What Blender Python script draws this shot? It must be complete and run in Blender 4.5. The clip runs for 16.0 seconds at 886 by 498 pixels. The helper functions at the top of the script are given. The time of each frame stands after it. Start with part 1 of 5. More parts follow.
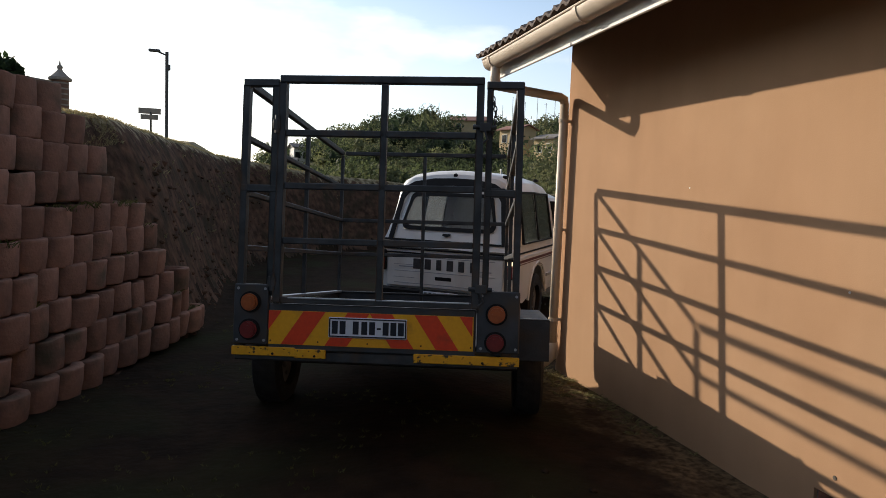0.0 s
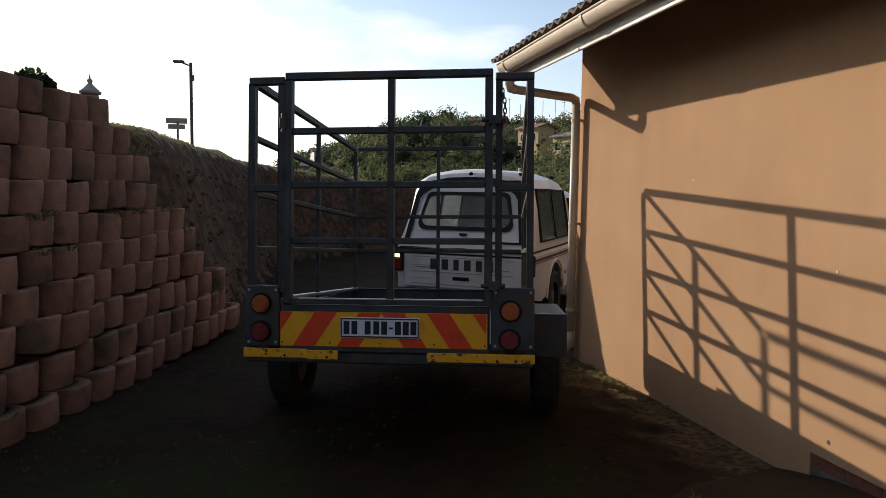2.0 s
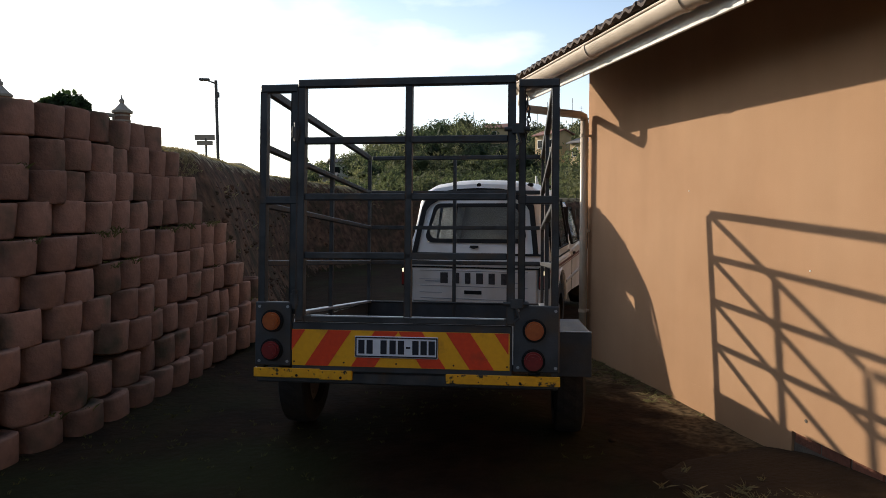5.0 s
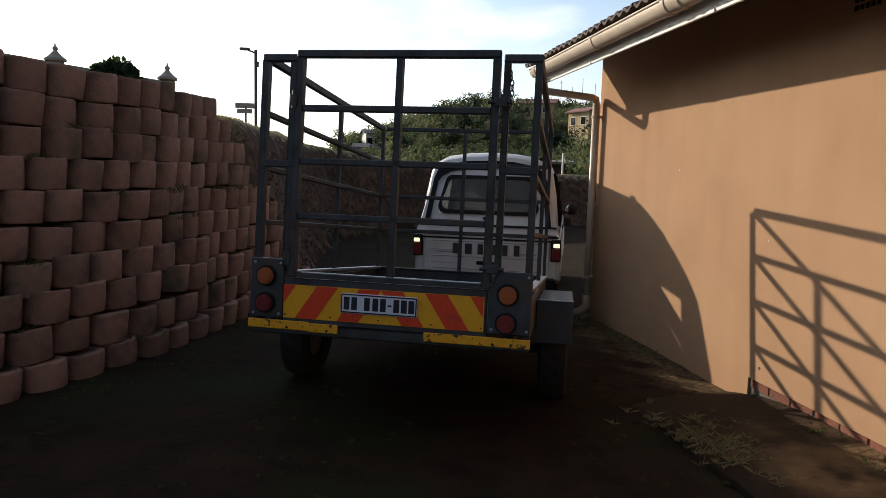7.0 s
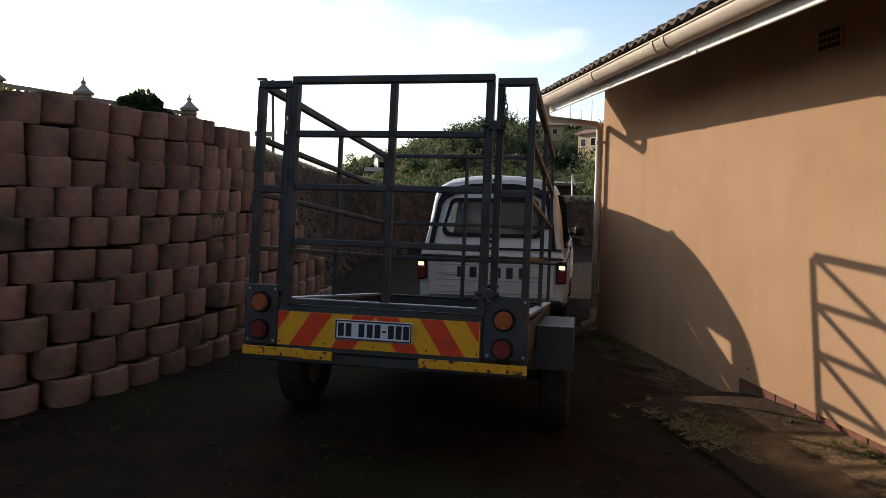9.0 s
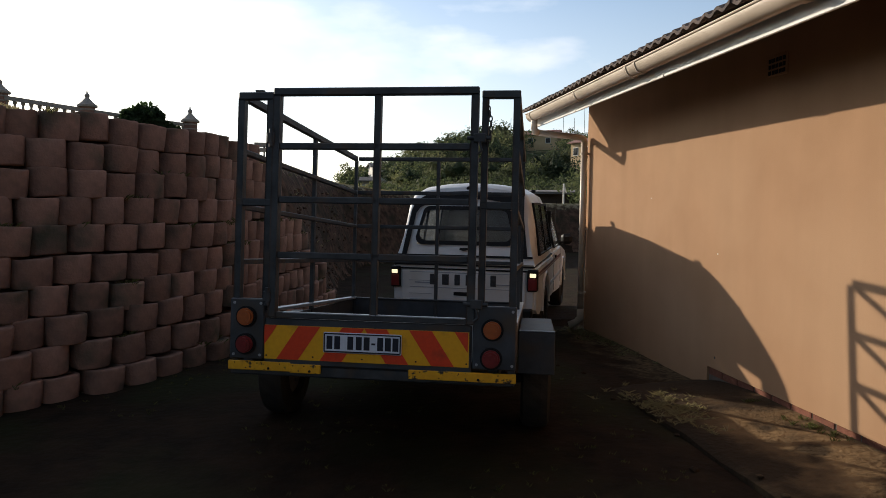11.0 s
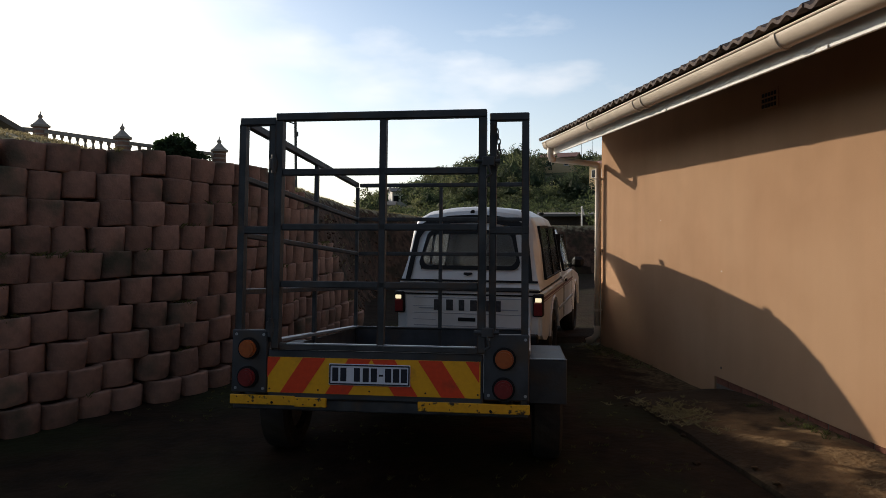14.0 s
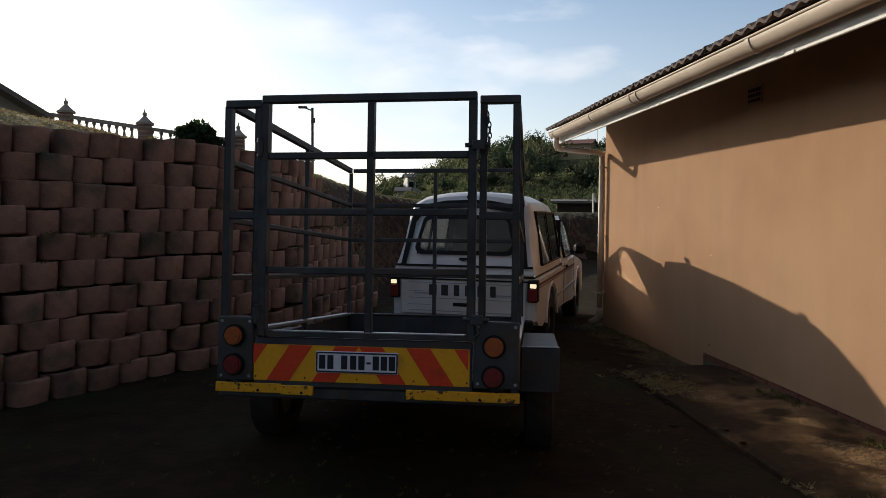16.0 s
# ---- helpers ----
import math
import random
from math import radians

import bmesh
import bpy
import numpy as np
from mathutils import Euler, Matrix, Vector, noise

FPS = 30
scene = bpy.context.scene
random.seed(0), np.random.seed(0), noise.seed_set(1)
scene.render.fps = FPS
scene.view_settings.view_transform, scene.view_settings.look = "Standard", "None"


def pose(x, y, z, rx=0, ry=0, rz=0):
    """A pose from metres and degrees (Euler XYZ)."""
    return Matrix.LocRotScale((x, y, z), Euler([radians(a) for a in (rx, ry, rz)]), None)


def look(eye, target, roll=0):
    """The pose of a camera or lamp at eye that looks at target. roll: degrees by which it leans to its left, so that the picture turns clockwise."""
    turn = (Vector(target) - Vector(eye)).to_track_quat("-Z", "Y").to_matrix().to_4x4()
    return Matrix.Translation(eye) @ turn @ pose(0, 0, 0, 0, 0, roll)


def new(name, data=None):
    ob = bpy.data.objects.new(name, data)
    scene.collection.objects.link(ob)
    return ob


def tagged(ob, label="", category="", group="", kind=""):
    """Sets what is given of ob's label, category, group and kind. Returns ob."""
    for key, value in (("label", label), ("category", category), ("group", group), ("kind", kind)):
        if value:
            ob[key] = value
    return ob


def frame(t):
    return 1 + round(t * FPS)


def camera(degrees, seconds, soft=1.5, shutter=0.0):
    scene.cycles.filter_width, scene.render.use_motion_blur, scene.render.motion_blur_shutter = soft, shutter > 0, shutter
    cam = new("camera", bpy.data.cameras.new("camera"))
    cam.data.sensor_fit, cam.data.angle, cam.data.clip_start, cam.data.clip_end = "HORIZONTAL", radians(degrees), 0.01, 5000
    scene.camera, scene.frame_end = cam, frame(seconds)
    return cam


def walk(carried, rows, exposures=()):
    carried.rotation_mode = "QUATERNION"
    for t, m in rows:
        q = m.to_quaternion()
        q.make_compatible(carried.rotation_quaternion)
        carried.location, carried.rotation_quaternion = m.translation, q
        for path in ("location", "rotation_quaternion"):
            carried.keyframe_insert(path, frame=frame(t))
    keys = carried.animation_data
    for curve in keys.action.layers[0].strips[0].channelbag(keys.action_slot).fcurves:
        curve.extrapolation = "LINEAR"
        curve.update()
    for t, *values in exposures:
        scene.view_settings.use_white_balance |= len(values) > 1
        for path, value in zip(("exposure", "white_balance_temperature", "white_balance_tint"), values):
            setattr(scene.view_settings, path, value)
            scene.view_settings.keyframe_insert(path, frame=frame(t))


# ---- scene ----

# camera path: seconds, place, yaw, pitch, roll
CAM = (
    (0, -2.693, -5.852, 1.418, -14.46, -4.87, -2.23),
    (0.5, -2.728, -5.887, 1.419, -14.76, -4.76, -1.82),
    (1, -2.786, -5.944, 1.422, -13.64, -3.73, -1.63),
    (1.5, -2.791, -6.066, 1.387, -12.09, -3.22, -1.51),
    (2, -2.781, -6.203, 1.400, -12.69, -4.84, -0.77),
    (2.5, -2.818, -6.303, 1.382, -14.09, -3.98, -1.95),
    (3, -2.869, -6.381, 1.402, -14.01, -4.17, -2.04),
    (3.5, -2.915, -6.443, 1.397, -14.44, -5.12, -1.97),
    (4, -2.895, -6.571, 1.419, -13.16, -4.82, -1.04),
    (6.5, -2.961, -7.236, 1.458, -9.17, -3.93, -0.67),
    (7, -2.955, -7.551, 1.421, -8.66, -6.42, -1.63),
    (7.5, -2.992, -7.758, 1.435, -9.15, -4.88, -1.01),
    (8, -3.098, -7.917, 1.422, -9.45, -6.17, -0.43),
    (8.5, -3.095, -8.017, 1.429, -10.14, -5.12, -1.47),
    (9, -3.088, -8.121, 1.429, -7.61, -4.55, -0.80),
    (11.5, -3.209, -8.846, 1.421, -8.13, -3.63, -0.54),
    (12, -3.212, -8.922, 1.431, -7.41, -3.34, -0.44),
    (12.5, -3.249, -8.946, 1.448, -7.78, -2.79, -0.47),
    (13, -3.264, -9.034, 1.428, -7.16, -2.41, 0.41),
    (13.5, -3.278, -9.150, 1.438, -9.01, -2.06, -0.26),
    (14, -3.317, -9.275, 1.431, -6.42, -1.85, 0.10),
    (14.5, -3.278, -9.431, 1.435, -4.47, -2.72, -0.46),
    (15, -3.216, -9.518, 1.417, -4.59, -2.40, -0.77),
    (15.5, -3.269, -9.629, 1.438, -5.40, -2.74, -0.96),
    (16, -3.301, -9.785, 1.417, -5.17, -3.01, -0.32),
)
TRAILER = (
    (0, -2.138, -2.100, 0.638, -5.88, -0.93, -18.39),
    (0.5, -2.175, -2.216, 0.646, -5.02, -0.90, -17.80),
    (1, -2.221, -2.320, 0.651, -4.65, -0.93, -17.89),
    (1.5, -2.276, -2.452, 0.633, -4.94, -0.98, -18.46),
    (2, -2.294, -2.504, 0.648, -5.10, -0.95, -18.49),
    (2.5, -2.306, -2.565, 0.631, -4.82, -0.84, -18.14),
    (3, -2.333, -2.654, 0.654, -4.73, -0.52, -17.96),
    (3.5, -2.363, -2.728, 0.659, -4.89, -0.12, -17.93),
    (4, -2.390, -2.866, 0.663, -4.98, 0.31, -17.89),
    (6.5, -2.670, -3.702, 0.691, -5.51, -0.02, -18.42),
    (7, -2.728, -3.787, 0.676, -5.39, 0.27, -19.11),
    (7.5, -2.767, -3.925, 0.670, -5.39, 0.28, -19.76),
    (8, -2.867, -4.080, 0.677, -5.52, 0.24, -19.95),
    (8.5, -2.890, -4.219, 0.679, -5.62, 0.27, -19.69),
    (9, -2.962, -4.391, 0.677, -5.97, 0.50, -19.28),
    (11.5, -3.122, -5.113, 0.647, -4.12, 0.23, -15.25),
    (12, -3.162, -5.265, 0.647, -4.60, 0.19, -15.21),
    (12.5, -3.195, -5.355, 0.659, -4.51, 0.10, -15.02),
    (13, -3.194, -5.419, 0.649, -4.30, 0.01, -14.76),
    (13.5, -3.222, -5.533, 0.652, -4.47, 0.04, -14.24),
    (14, -3.297, -5.637, 0.647, -4.59, 0.12, -13.69),
    (14.5, -3.332, -5.798, 0.645, -4.55, 0.12, -13.37),
    (15, -3.322, -5.894, 0.636, -4.49, 0.03, -13.16),
    (15.5, -3.359, -6.024, 0.649, -4.45, -0.07, -12.98),
    (16, -3.421, -6.216, 0.636, -4.68, -0.17, -12.56),
)
TRUCK = (
    (0, -0.806, 1.749, -37.61),
    (0.5, -0.884, 1.655, -36.78),
    (1, -0.925, 1.542, -36.28),
    (1.5, -0.932, 1.423, -36.36),
    (2, -0.954, 1.346, -37.01),
    (2.5, -0.992, 1.289, -37.67),
    (3, -1.028, 1.215, -37.72),
    (3.5, -1.060, 1.123, -36.86),
    (4, -1.093, 1.003, -35.24),
    (6.5, -1.370, 0.168, -22.52),
    (7, -1.381, 0.057, -21.09),
    (7.5, -1.401, -0.086, -20.20),
    (8, -1.454, -0.238, -20.07),
    (8.5, -1.524, -0.384, -20.66),
    (9, -1.609, -0.541, -21.63),
    (11.5, -2.020, -1.175, -25.92),
    (12, -2.061, -1.313, -26.02),
    (12.5, -2.101, -1.409, -25.81),
    (13, -2.133, -1.486, -25.39),
    (13.5, -2.201, -1.576, -25.28),
    (14, -2.290, -1.689, -25.70),
    (14.5, -2.344, -1.814, -26.09),
    (15, -2.371, -1.932, -26.01),
    (15.5, -2.416, -2.065, -25.77),
    (16, -2.500, -2.236, -25.61),
)


def cam_pose(x, y, z, yaw, pitch, roll):
    a, b = radians(yaw), radians(pitch)
    d = Vector((-math.sin(a) * math.cos(b), math.cos(a) * math.cos(b), math.sin(b)))
    return look((x, y, z), Vector((x, y, z)) + d, -roll)


cam = camera(66.0, 16.0, soft=0.8)
walk(cam, [(r[0], cam_pose(*r[1:])) for r in CAM],
     exposures=[(0, -0.02), (2, -0.1), (4, 0.06), (6.5, 0.1), (7, -0.02), (7.5, 0.1), (8, -0.04), (8.5, 0.12), (9, 0.04), (11.5, -0.22), (14, -0.4), (16, -0.43)])

# ---- light: low sun ahead to the left, hazy bright sky
SUN_EL, SUN_AZ = 18.3, -36.5
world = bpy.data.worlds.new("sky")
scene.world = world
world.use_nodes = True
wn, wl = world.node_tree.nodes, world.node_tree.links
wn.clear()
w_out = wn.new("ShaderNodeOutputWorld")
w_bg = wn.new("ShaderNodeBackground")
w_sky = wn.new("ShaderNodeTexSky")
w_sky.sky_type = "NISHITA"
w_sky.sun_disc = False
w_sky.sun_elevation = radians(SUN_EL)
w_sky.sun_rotation = radians(SUN_AZ)
w_sky.air_density, w_sky.dust_density, w_sky.ozone_density = 1.0, 1.0, 2.0
w_bg.inputs["Strength"].default_value = 0.107
w_co = wn.new("ShaderNodeTexCoord")
w_map = wn.new("ShaderNodeMapping")
w_map.inputs["Scale"].default_value = (2.2, 2.2, 6.0)
w_no = wn.new("ShaderNodeTexNoise")
w_no.inputs["Scale"].default_value = 1.9
w_no.inputs["Detail"].default_value = 7
w_ra = wn.new("ShaderNodeValToRGB")
w_ra.color_ramp.elements[0].position = 0.42
w_ra.color_ramp.elements[1].position = 0.70
w_ra.color_ramp.elements[0].color = (0, 0, 0, 1)
w_ra.color_ramp.elements[1].color = (0.85, 0.85, 0.85, 1)
w_mix = wn.new("ShaderNodeMixRGB")
w_mix.inputs[2].default_value = (11.5, 11.8, 12.2, 1)
wl.new(w_co.outputs["Generated"], w_map.inputs[0])
wl.new(w_map.outputs[0], w_no.inputs["Vector"])
wl.new(w_no.outputs["Fac"], w_ra.inputs[0])
# haze: paler towards the horizon
w_sep = wn.new("ShaderNodeSeparateXYZ")
w_hz = wn.new("ShaderNodeMapRange")
w_hz.inputs[1].default_value, w_hz.inputs[2].default_value = 0.0, 0.34
w_hz.inputs[3].default_value, w_hz.inputs[4].default_value = 0.6, 0.0
w_mx = wn.new("ShaderNodeMath")
w_mx.operation = "MAXIMUM"
wl.new(w_co.outputs["Generated"], w_sep.inputs[0])
wl.new(w_sep.outputs["Z"], w_hz.inputs[0])
wl.new(w_ra.outputs[0], w_mx.inputs[0])
wl.new(w_hz.outputs[0], w_mx.inputs[1])
wl.new(w_mx.outputs[0], w_mix.inputs[0])
# thin cloud glows more towards the sun
w_dot = wn.new("ShaderNodeVectorMath")
w_dot.operation = "DOT_PRODUCT"
w_dot.inputs[1].default_value = (math.sin(radians(SUN_AZ)) * math.cos(radians(SUN_EL)), math.cos(radians(SUN_AZ)) * math.cos(radians(SUN_EL)), math.sin(radians(SUN_EL)))
w_glow = wn.new("ShaderNodeMapRange")
w_glow.inputs[1].default_value, w_glow.inputs[2].default_value = -0.1, 0.7
w_glow.inputs[3].default_value, w_glow.inputs[4].default_value = 2.4, 13.0
w_tint = wn.new("ShaderNodeVectorMath")
w_tint.operation = "SCALE"
w_tint.inputs[0].default_value = (1.0, 1.02, 1.06)
wl.new(w_co.outputs["Generated"], w_dot.inputs[0])
wl.new(w_dot.outputs["Value"], w_glow.inputs[0])
wl.new(w_glow.outputs[0], w_tint.inputs["Scale"])
wl.new(w_tint.outputs[0], w_mix.inputs[2])
w_gain = wn.new("ShaderNodeMapRange")
w_gain.inputs[1].default_value, w_gain.inputs[2].default_value = -0.2, 0.45
w_gain.inputs[3].default_value, w_gain.inputs[4].default_value = 0.9, 1.75
w_blue = wn.new("ShaderNodeVectorMath")
w_blue.operation = "SCALE"
wl.new(w_dot.outputs["Value"], w_gain.inputs[0])
wl.new(w_sky.outputs[0], w_blue.inputs[0])
wl.new(w_gain.outputs[0], w_blue.inputs["Scale"])
wl.new(w_blue.outputs[0], w_mix.inputs[1])
wl.new(w_mix.outputs[0], w_bg.inputs[0])
wl.new(w_bg.outputs[0], w_out.inputs[0])

sun_data = bpy.data.lights.new("sun", "SUN")
sun_data.energy, sun_data.angle, sun_data.color = 5.0, radians(0.55), (1.0, 0.875, 0.71)
sun = new("sun", sun_data)
sa, se = radians(SUN_AZ), radians(SUN_EL)
sun_at = Vector((math.sin(sa) * math.cos(se), math.cos(sa) * math.cos(se), math.sin(se))) * 60
sun.matrix_world = look(sun_at, (0, 0, 0))


# ---- materials
def mat(name, c1, c2=None, scale=6.0, rough=0.8, metal=0.0, bump=0.0, bscale=60.0, c3=None, scale3=1.2, spec=0.4, island=0.0, emit=None, detail=6, streak=0.0, wide=False, r3=(0.47, 0.68)):
    """A surface of two tones by fine noise, a third by broad stains, with a fine relief."""
    m = bpy.data.materials.new(name)
    m.use_nodes = True
    n, l = m.node_tree.nodes, m.node_tree.links
    p = n["Principled BSDF"]
    p.inputs["Roughness"].default_value, p.inputs["Metallic"].default_value = rough, metal
    p.inputs["Specular IOR Level"].default_value = spec
    co = n.new("ShaderNodeTexCoord")
    src = co.outputs["Object"]
    t1 = n.new("ShaderNodeTexNoise")
    t1.inputs["Scale"].default_value, t1.inputs["Detail"].default_value = scale, detail
    l.new(src, t1.inputs["Vector"])
    r1 = n.new("ShaderNodeValToRGB")
    r1.color_ramp.elements[0].position, r1.color_ramp.elements[1].position = 0.32, 0.68
    r1.color_ramp.elements[0].color = (*c1, 1)
    r1.color_ramp.elements[1].color = (*(c2 or [v * 0.8 for v in c1]), 1)
    l.new(t1.outputs["Fac"], r1.inputs[0])
    col = r1.outputs[0]
    if c3:
        t3 = n.new("ShaderNodeTexNoise")
        t3.inputs["Scale"].default_value, t3.inputs["Detail"].default_value = scale3, 5
        if wide:
            gp = n.new("ShaderNodeNewGeometry")
            l.new(gp.outputs["Position"], t3.inputs["Vector"])
        else:
            l.new(src, t3.inputs["Vector"])
        ramp3 = n.new("ShaderNodeValToRGB")
        ramp3.color_ramp.elements[0].position, ramp3.color_ramp.elements[1].position = r3
        l.new(t3.outputs["Fac"], ramp3.inputs[0])
        mx = n.new("ShaderNodeMixRGB")
        mx.inputs[2].default_value = (*c3, 1)
        l.new(ramp3.outputs[0], mx.inputs[0])
        l.new(col, mx.inputs[1])
        col = mx.outputs[0]
    if streak:
        mp = n.new("ShaderNodeMapping")
        mp.inputs["Scale"].default_value = (1.7, 1.7, 0.22)
        l.new(src, mp.inputs[0])
        ts = n.new("ShaderNodeTexNoise")
        ts.inputs["Scale"].default_value, ts.inputs["Detail"].default_value = 2.2, 8
        l.new(mp.outputs[0], ts.inputs["Vector"])
        ms = n.new("ShaderNodeMapRange")
        ms.inputs[1].default_value, ms.inputs[2].default_value = 0.3, 0.7
        ms.inputs[3].default_value, ms.inputs[4].default_value = 1 - streak, 1 + streak
        l.new(ts.outputs["Fac"], ms.inputs[0])
        h2 = n.new("ShaderNodeHueSaturation")
        l.new(ms.outputs[0], h2.inputs["Value"])
        l.new(col, h2.inputs["Color"])
        col = h2.outputs[0]
    if island:
        oi = n.new("ShaderNodeObjectInfo")
        ge = n.new("ShaderNodeNewGeometry")
        ad = n.new("ShaderNodeMath")
        l.new(oi.outputs["Random"], ad.inputs[0])
        l.new(ge.outputs["Random Per Island"], ad.inputs[1])
        fr = n.new("ShaderNodeMath")
        fr.operation = "FRACT"
        l.new(ad.outputs[0], fr.inputs[0])
        mr = n.new("ShaderNodeMapRange")
        mr.inputs[3].default_value, mr.inputs[4].default_value = 1 - island, 1 + island
        l.new(fr.outputs[0], mr.inputs[0])
        hs = n.new("ShaderNodeHueSaturation")
        l.new(mr.outputs[0], hs.inputs["Value"])
        l.new(col, hs.inputs["Color"])
        col = hs.outputs[0]
    l.new(col, p.inputs["Base Color"])
    if bump:
        tb = n.new("ShaderNodeTexNoise")
        tb.inputs["Scale"].default_value, tb.inputs["Detail"].default_value = bscale, 4
        l.new(src, tb.inputs["Vector"])
        b = n.new("ShaderNodeBump")
        b.inputs["Strength"].default_value, b.inputs["Distance"].default_value = bump, 0.02
        l.new(tb.outputs["Fac"], b.inputs["Height"])
        l.new(b.outputs[0], p.inputs["Normal"])
    if emit:
        p.inputs["Emission Color"].default_value = (*emit[0], 1)
        p.inputs["Emission Strength"].default_value = emit[1]
    return m


M_PLASTER = mat("ochre_plaster", (0.437, 0.260, 0.149), (0.40, 0.235, 0.133), 2.2, 0.9, bump=0.05, bscale=130, c3=(0.46, 0.284, 0.167), scale3=0.7, spec=0.15, streak=0.035)
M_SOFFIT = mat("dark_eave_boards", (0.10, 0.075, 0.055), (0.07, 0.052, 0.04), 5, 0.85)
M_FASCIA = mat("white_fascia_paint", (0.78, 0.76, 0.72), (0.70, 0.68, 0.63), 5, 0.55, c3=(0.6, 0.56, 0.5), scale3=2)
M_GUTTER = mat("cream_gutter_paint", (0.66, 0.55, 0.43), (0.60, 0.49, 0.38), 4, 0.45, c3=(0.5, 0.41, 0.31), scale3=2.5)
M_TILE = mat("dark_roof_tile", (0.06, 0.042, 0.036), (0.10, 0.068, 0.056), 14, 0.85, bump=0.3, island=0.3)
M_BRICK = mat("red_plinth_brick", (0.20, 0.075, 0.045), (0.15, 0.055, 0.035), 30, 0.9, bump=0.4, island=0.25)
M_MORTAR = mat("grey_mortar", (0.15, 0.125, 0.10), (0.10, 0.085, 0.07), 20, 0.95, bump=0.4)
M_BLOCK = mat("weathered_terracotta_block", (0.345, 0.195, 0.143), (0.19, 0.114, 0.088), 7, 0.95, bump=0.3, bscale=48, c3=(0.10, 0.092, 0.066), scale3=3.2, island=0.2, spec=0.1, streak=0.25, wide=True, r3=(0.52, 0.74))
M_CONCRETE = mat("worn_concrete_apron", (0.235, 0.150, 0.075), (0.125, 0.08, 0.042), 6, 0.95, bump=0.9, bscale=26, c3=(0.05, 0.034, 0.02), scale3=2.9, spec=0.1, r3=(0.48, 0.62))
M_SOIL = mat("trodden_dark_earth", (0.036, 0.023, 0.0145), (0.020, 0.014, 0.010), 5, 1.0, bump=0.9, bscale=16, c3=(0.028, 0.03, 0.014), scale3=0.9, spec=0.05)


def add_sunlit_straw(m):
    """Straw and pale dust lie in an uneven strip along the house wall, toned as sunlit ground."""
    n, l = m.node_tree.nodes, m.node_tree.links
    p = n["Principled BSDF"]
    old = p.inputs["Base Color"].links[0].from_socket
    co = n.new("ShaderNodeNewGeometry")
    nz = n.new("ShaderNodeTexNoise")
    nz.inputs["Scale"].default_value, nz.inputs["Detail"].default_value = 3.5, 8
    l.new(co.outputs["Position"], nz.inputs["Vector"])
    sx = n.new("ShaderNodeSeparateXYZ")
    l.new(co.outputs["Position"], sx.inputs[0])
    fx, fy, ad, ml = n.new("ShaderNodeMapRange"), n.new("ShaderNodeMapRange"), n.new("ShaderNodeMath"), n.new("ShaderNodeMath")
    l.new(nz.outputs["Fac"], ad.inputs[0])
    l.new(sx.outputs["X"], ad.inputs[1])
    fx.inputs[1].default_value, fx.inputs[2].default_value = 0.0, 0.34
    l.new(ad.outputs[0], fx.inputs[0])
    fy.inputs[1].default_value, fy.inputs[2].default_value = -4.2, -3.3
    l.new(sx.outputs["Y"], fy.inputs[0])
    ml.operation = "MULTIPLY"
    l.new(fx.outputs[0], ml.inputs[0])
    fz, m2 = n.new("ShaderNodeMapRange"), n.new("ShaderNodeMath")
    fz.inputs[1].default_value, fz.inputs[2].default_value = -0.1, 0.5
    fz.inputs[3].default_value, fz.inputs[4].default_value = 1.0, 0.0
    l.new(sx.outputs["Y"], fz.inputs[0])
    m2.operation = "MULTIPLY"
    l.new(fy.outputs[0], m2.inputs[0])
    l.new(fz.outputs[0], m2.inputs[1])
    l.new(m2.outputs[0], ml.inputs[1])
    # the pale end of this ramp puts the sunlit strip into the colour
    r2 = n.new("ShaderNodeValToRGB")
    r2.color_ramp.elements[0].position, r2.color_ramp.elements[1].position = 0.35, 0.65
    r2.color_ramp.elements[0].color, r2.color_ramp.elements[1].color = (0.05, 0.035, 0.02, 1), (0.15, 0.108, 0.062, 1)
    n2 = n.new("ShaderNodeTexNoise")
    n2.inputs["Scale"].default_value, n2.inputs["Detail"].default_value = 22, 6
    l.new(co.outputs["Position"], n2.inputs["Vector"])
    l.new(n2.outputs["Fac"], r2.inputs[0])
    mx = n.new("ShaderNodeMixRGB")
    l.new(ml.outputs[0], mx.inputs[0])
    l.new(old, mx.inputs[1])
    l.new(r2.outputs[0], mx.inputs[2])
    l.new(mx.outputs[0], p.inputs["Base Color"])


add_sunlit_straw(M_SOIL)


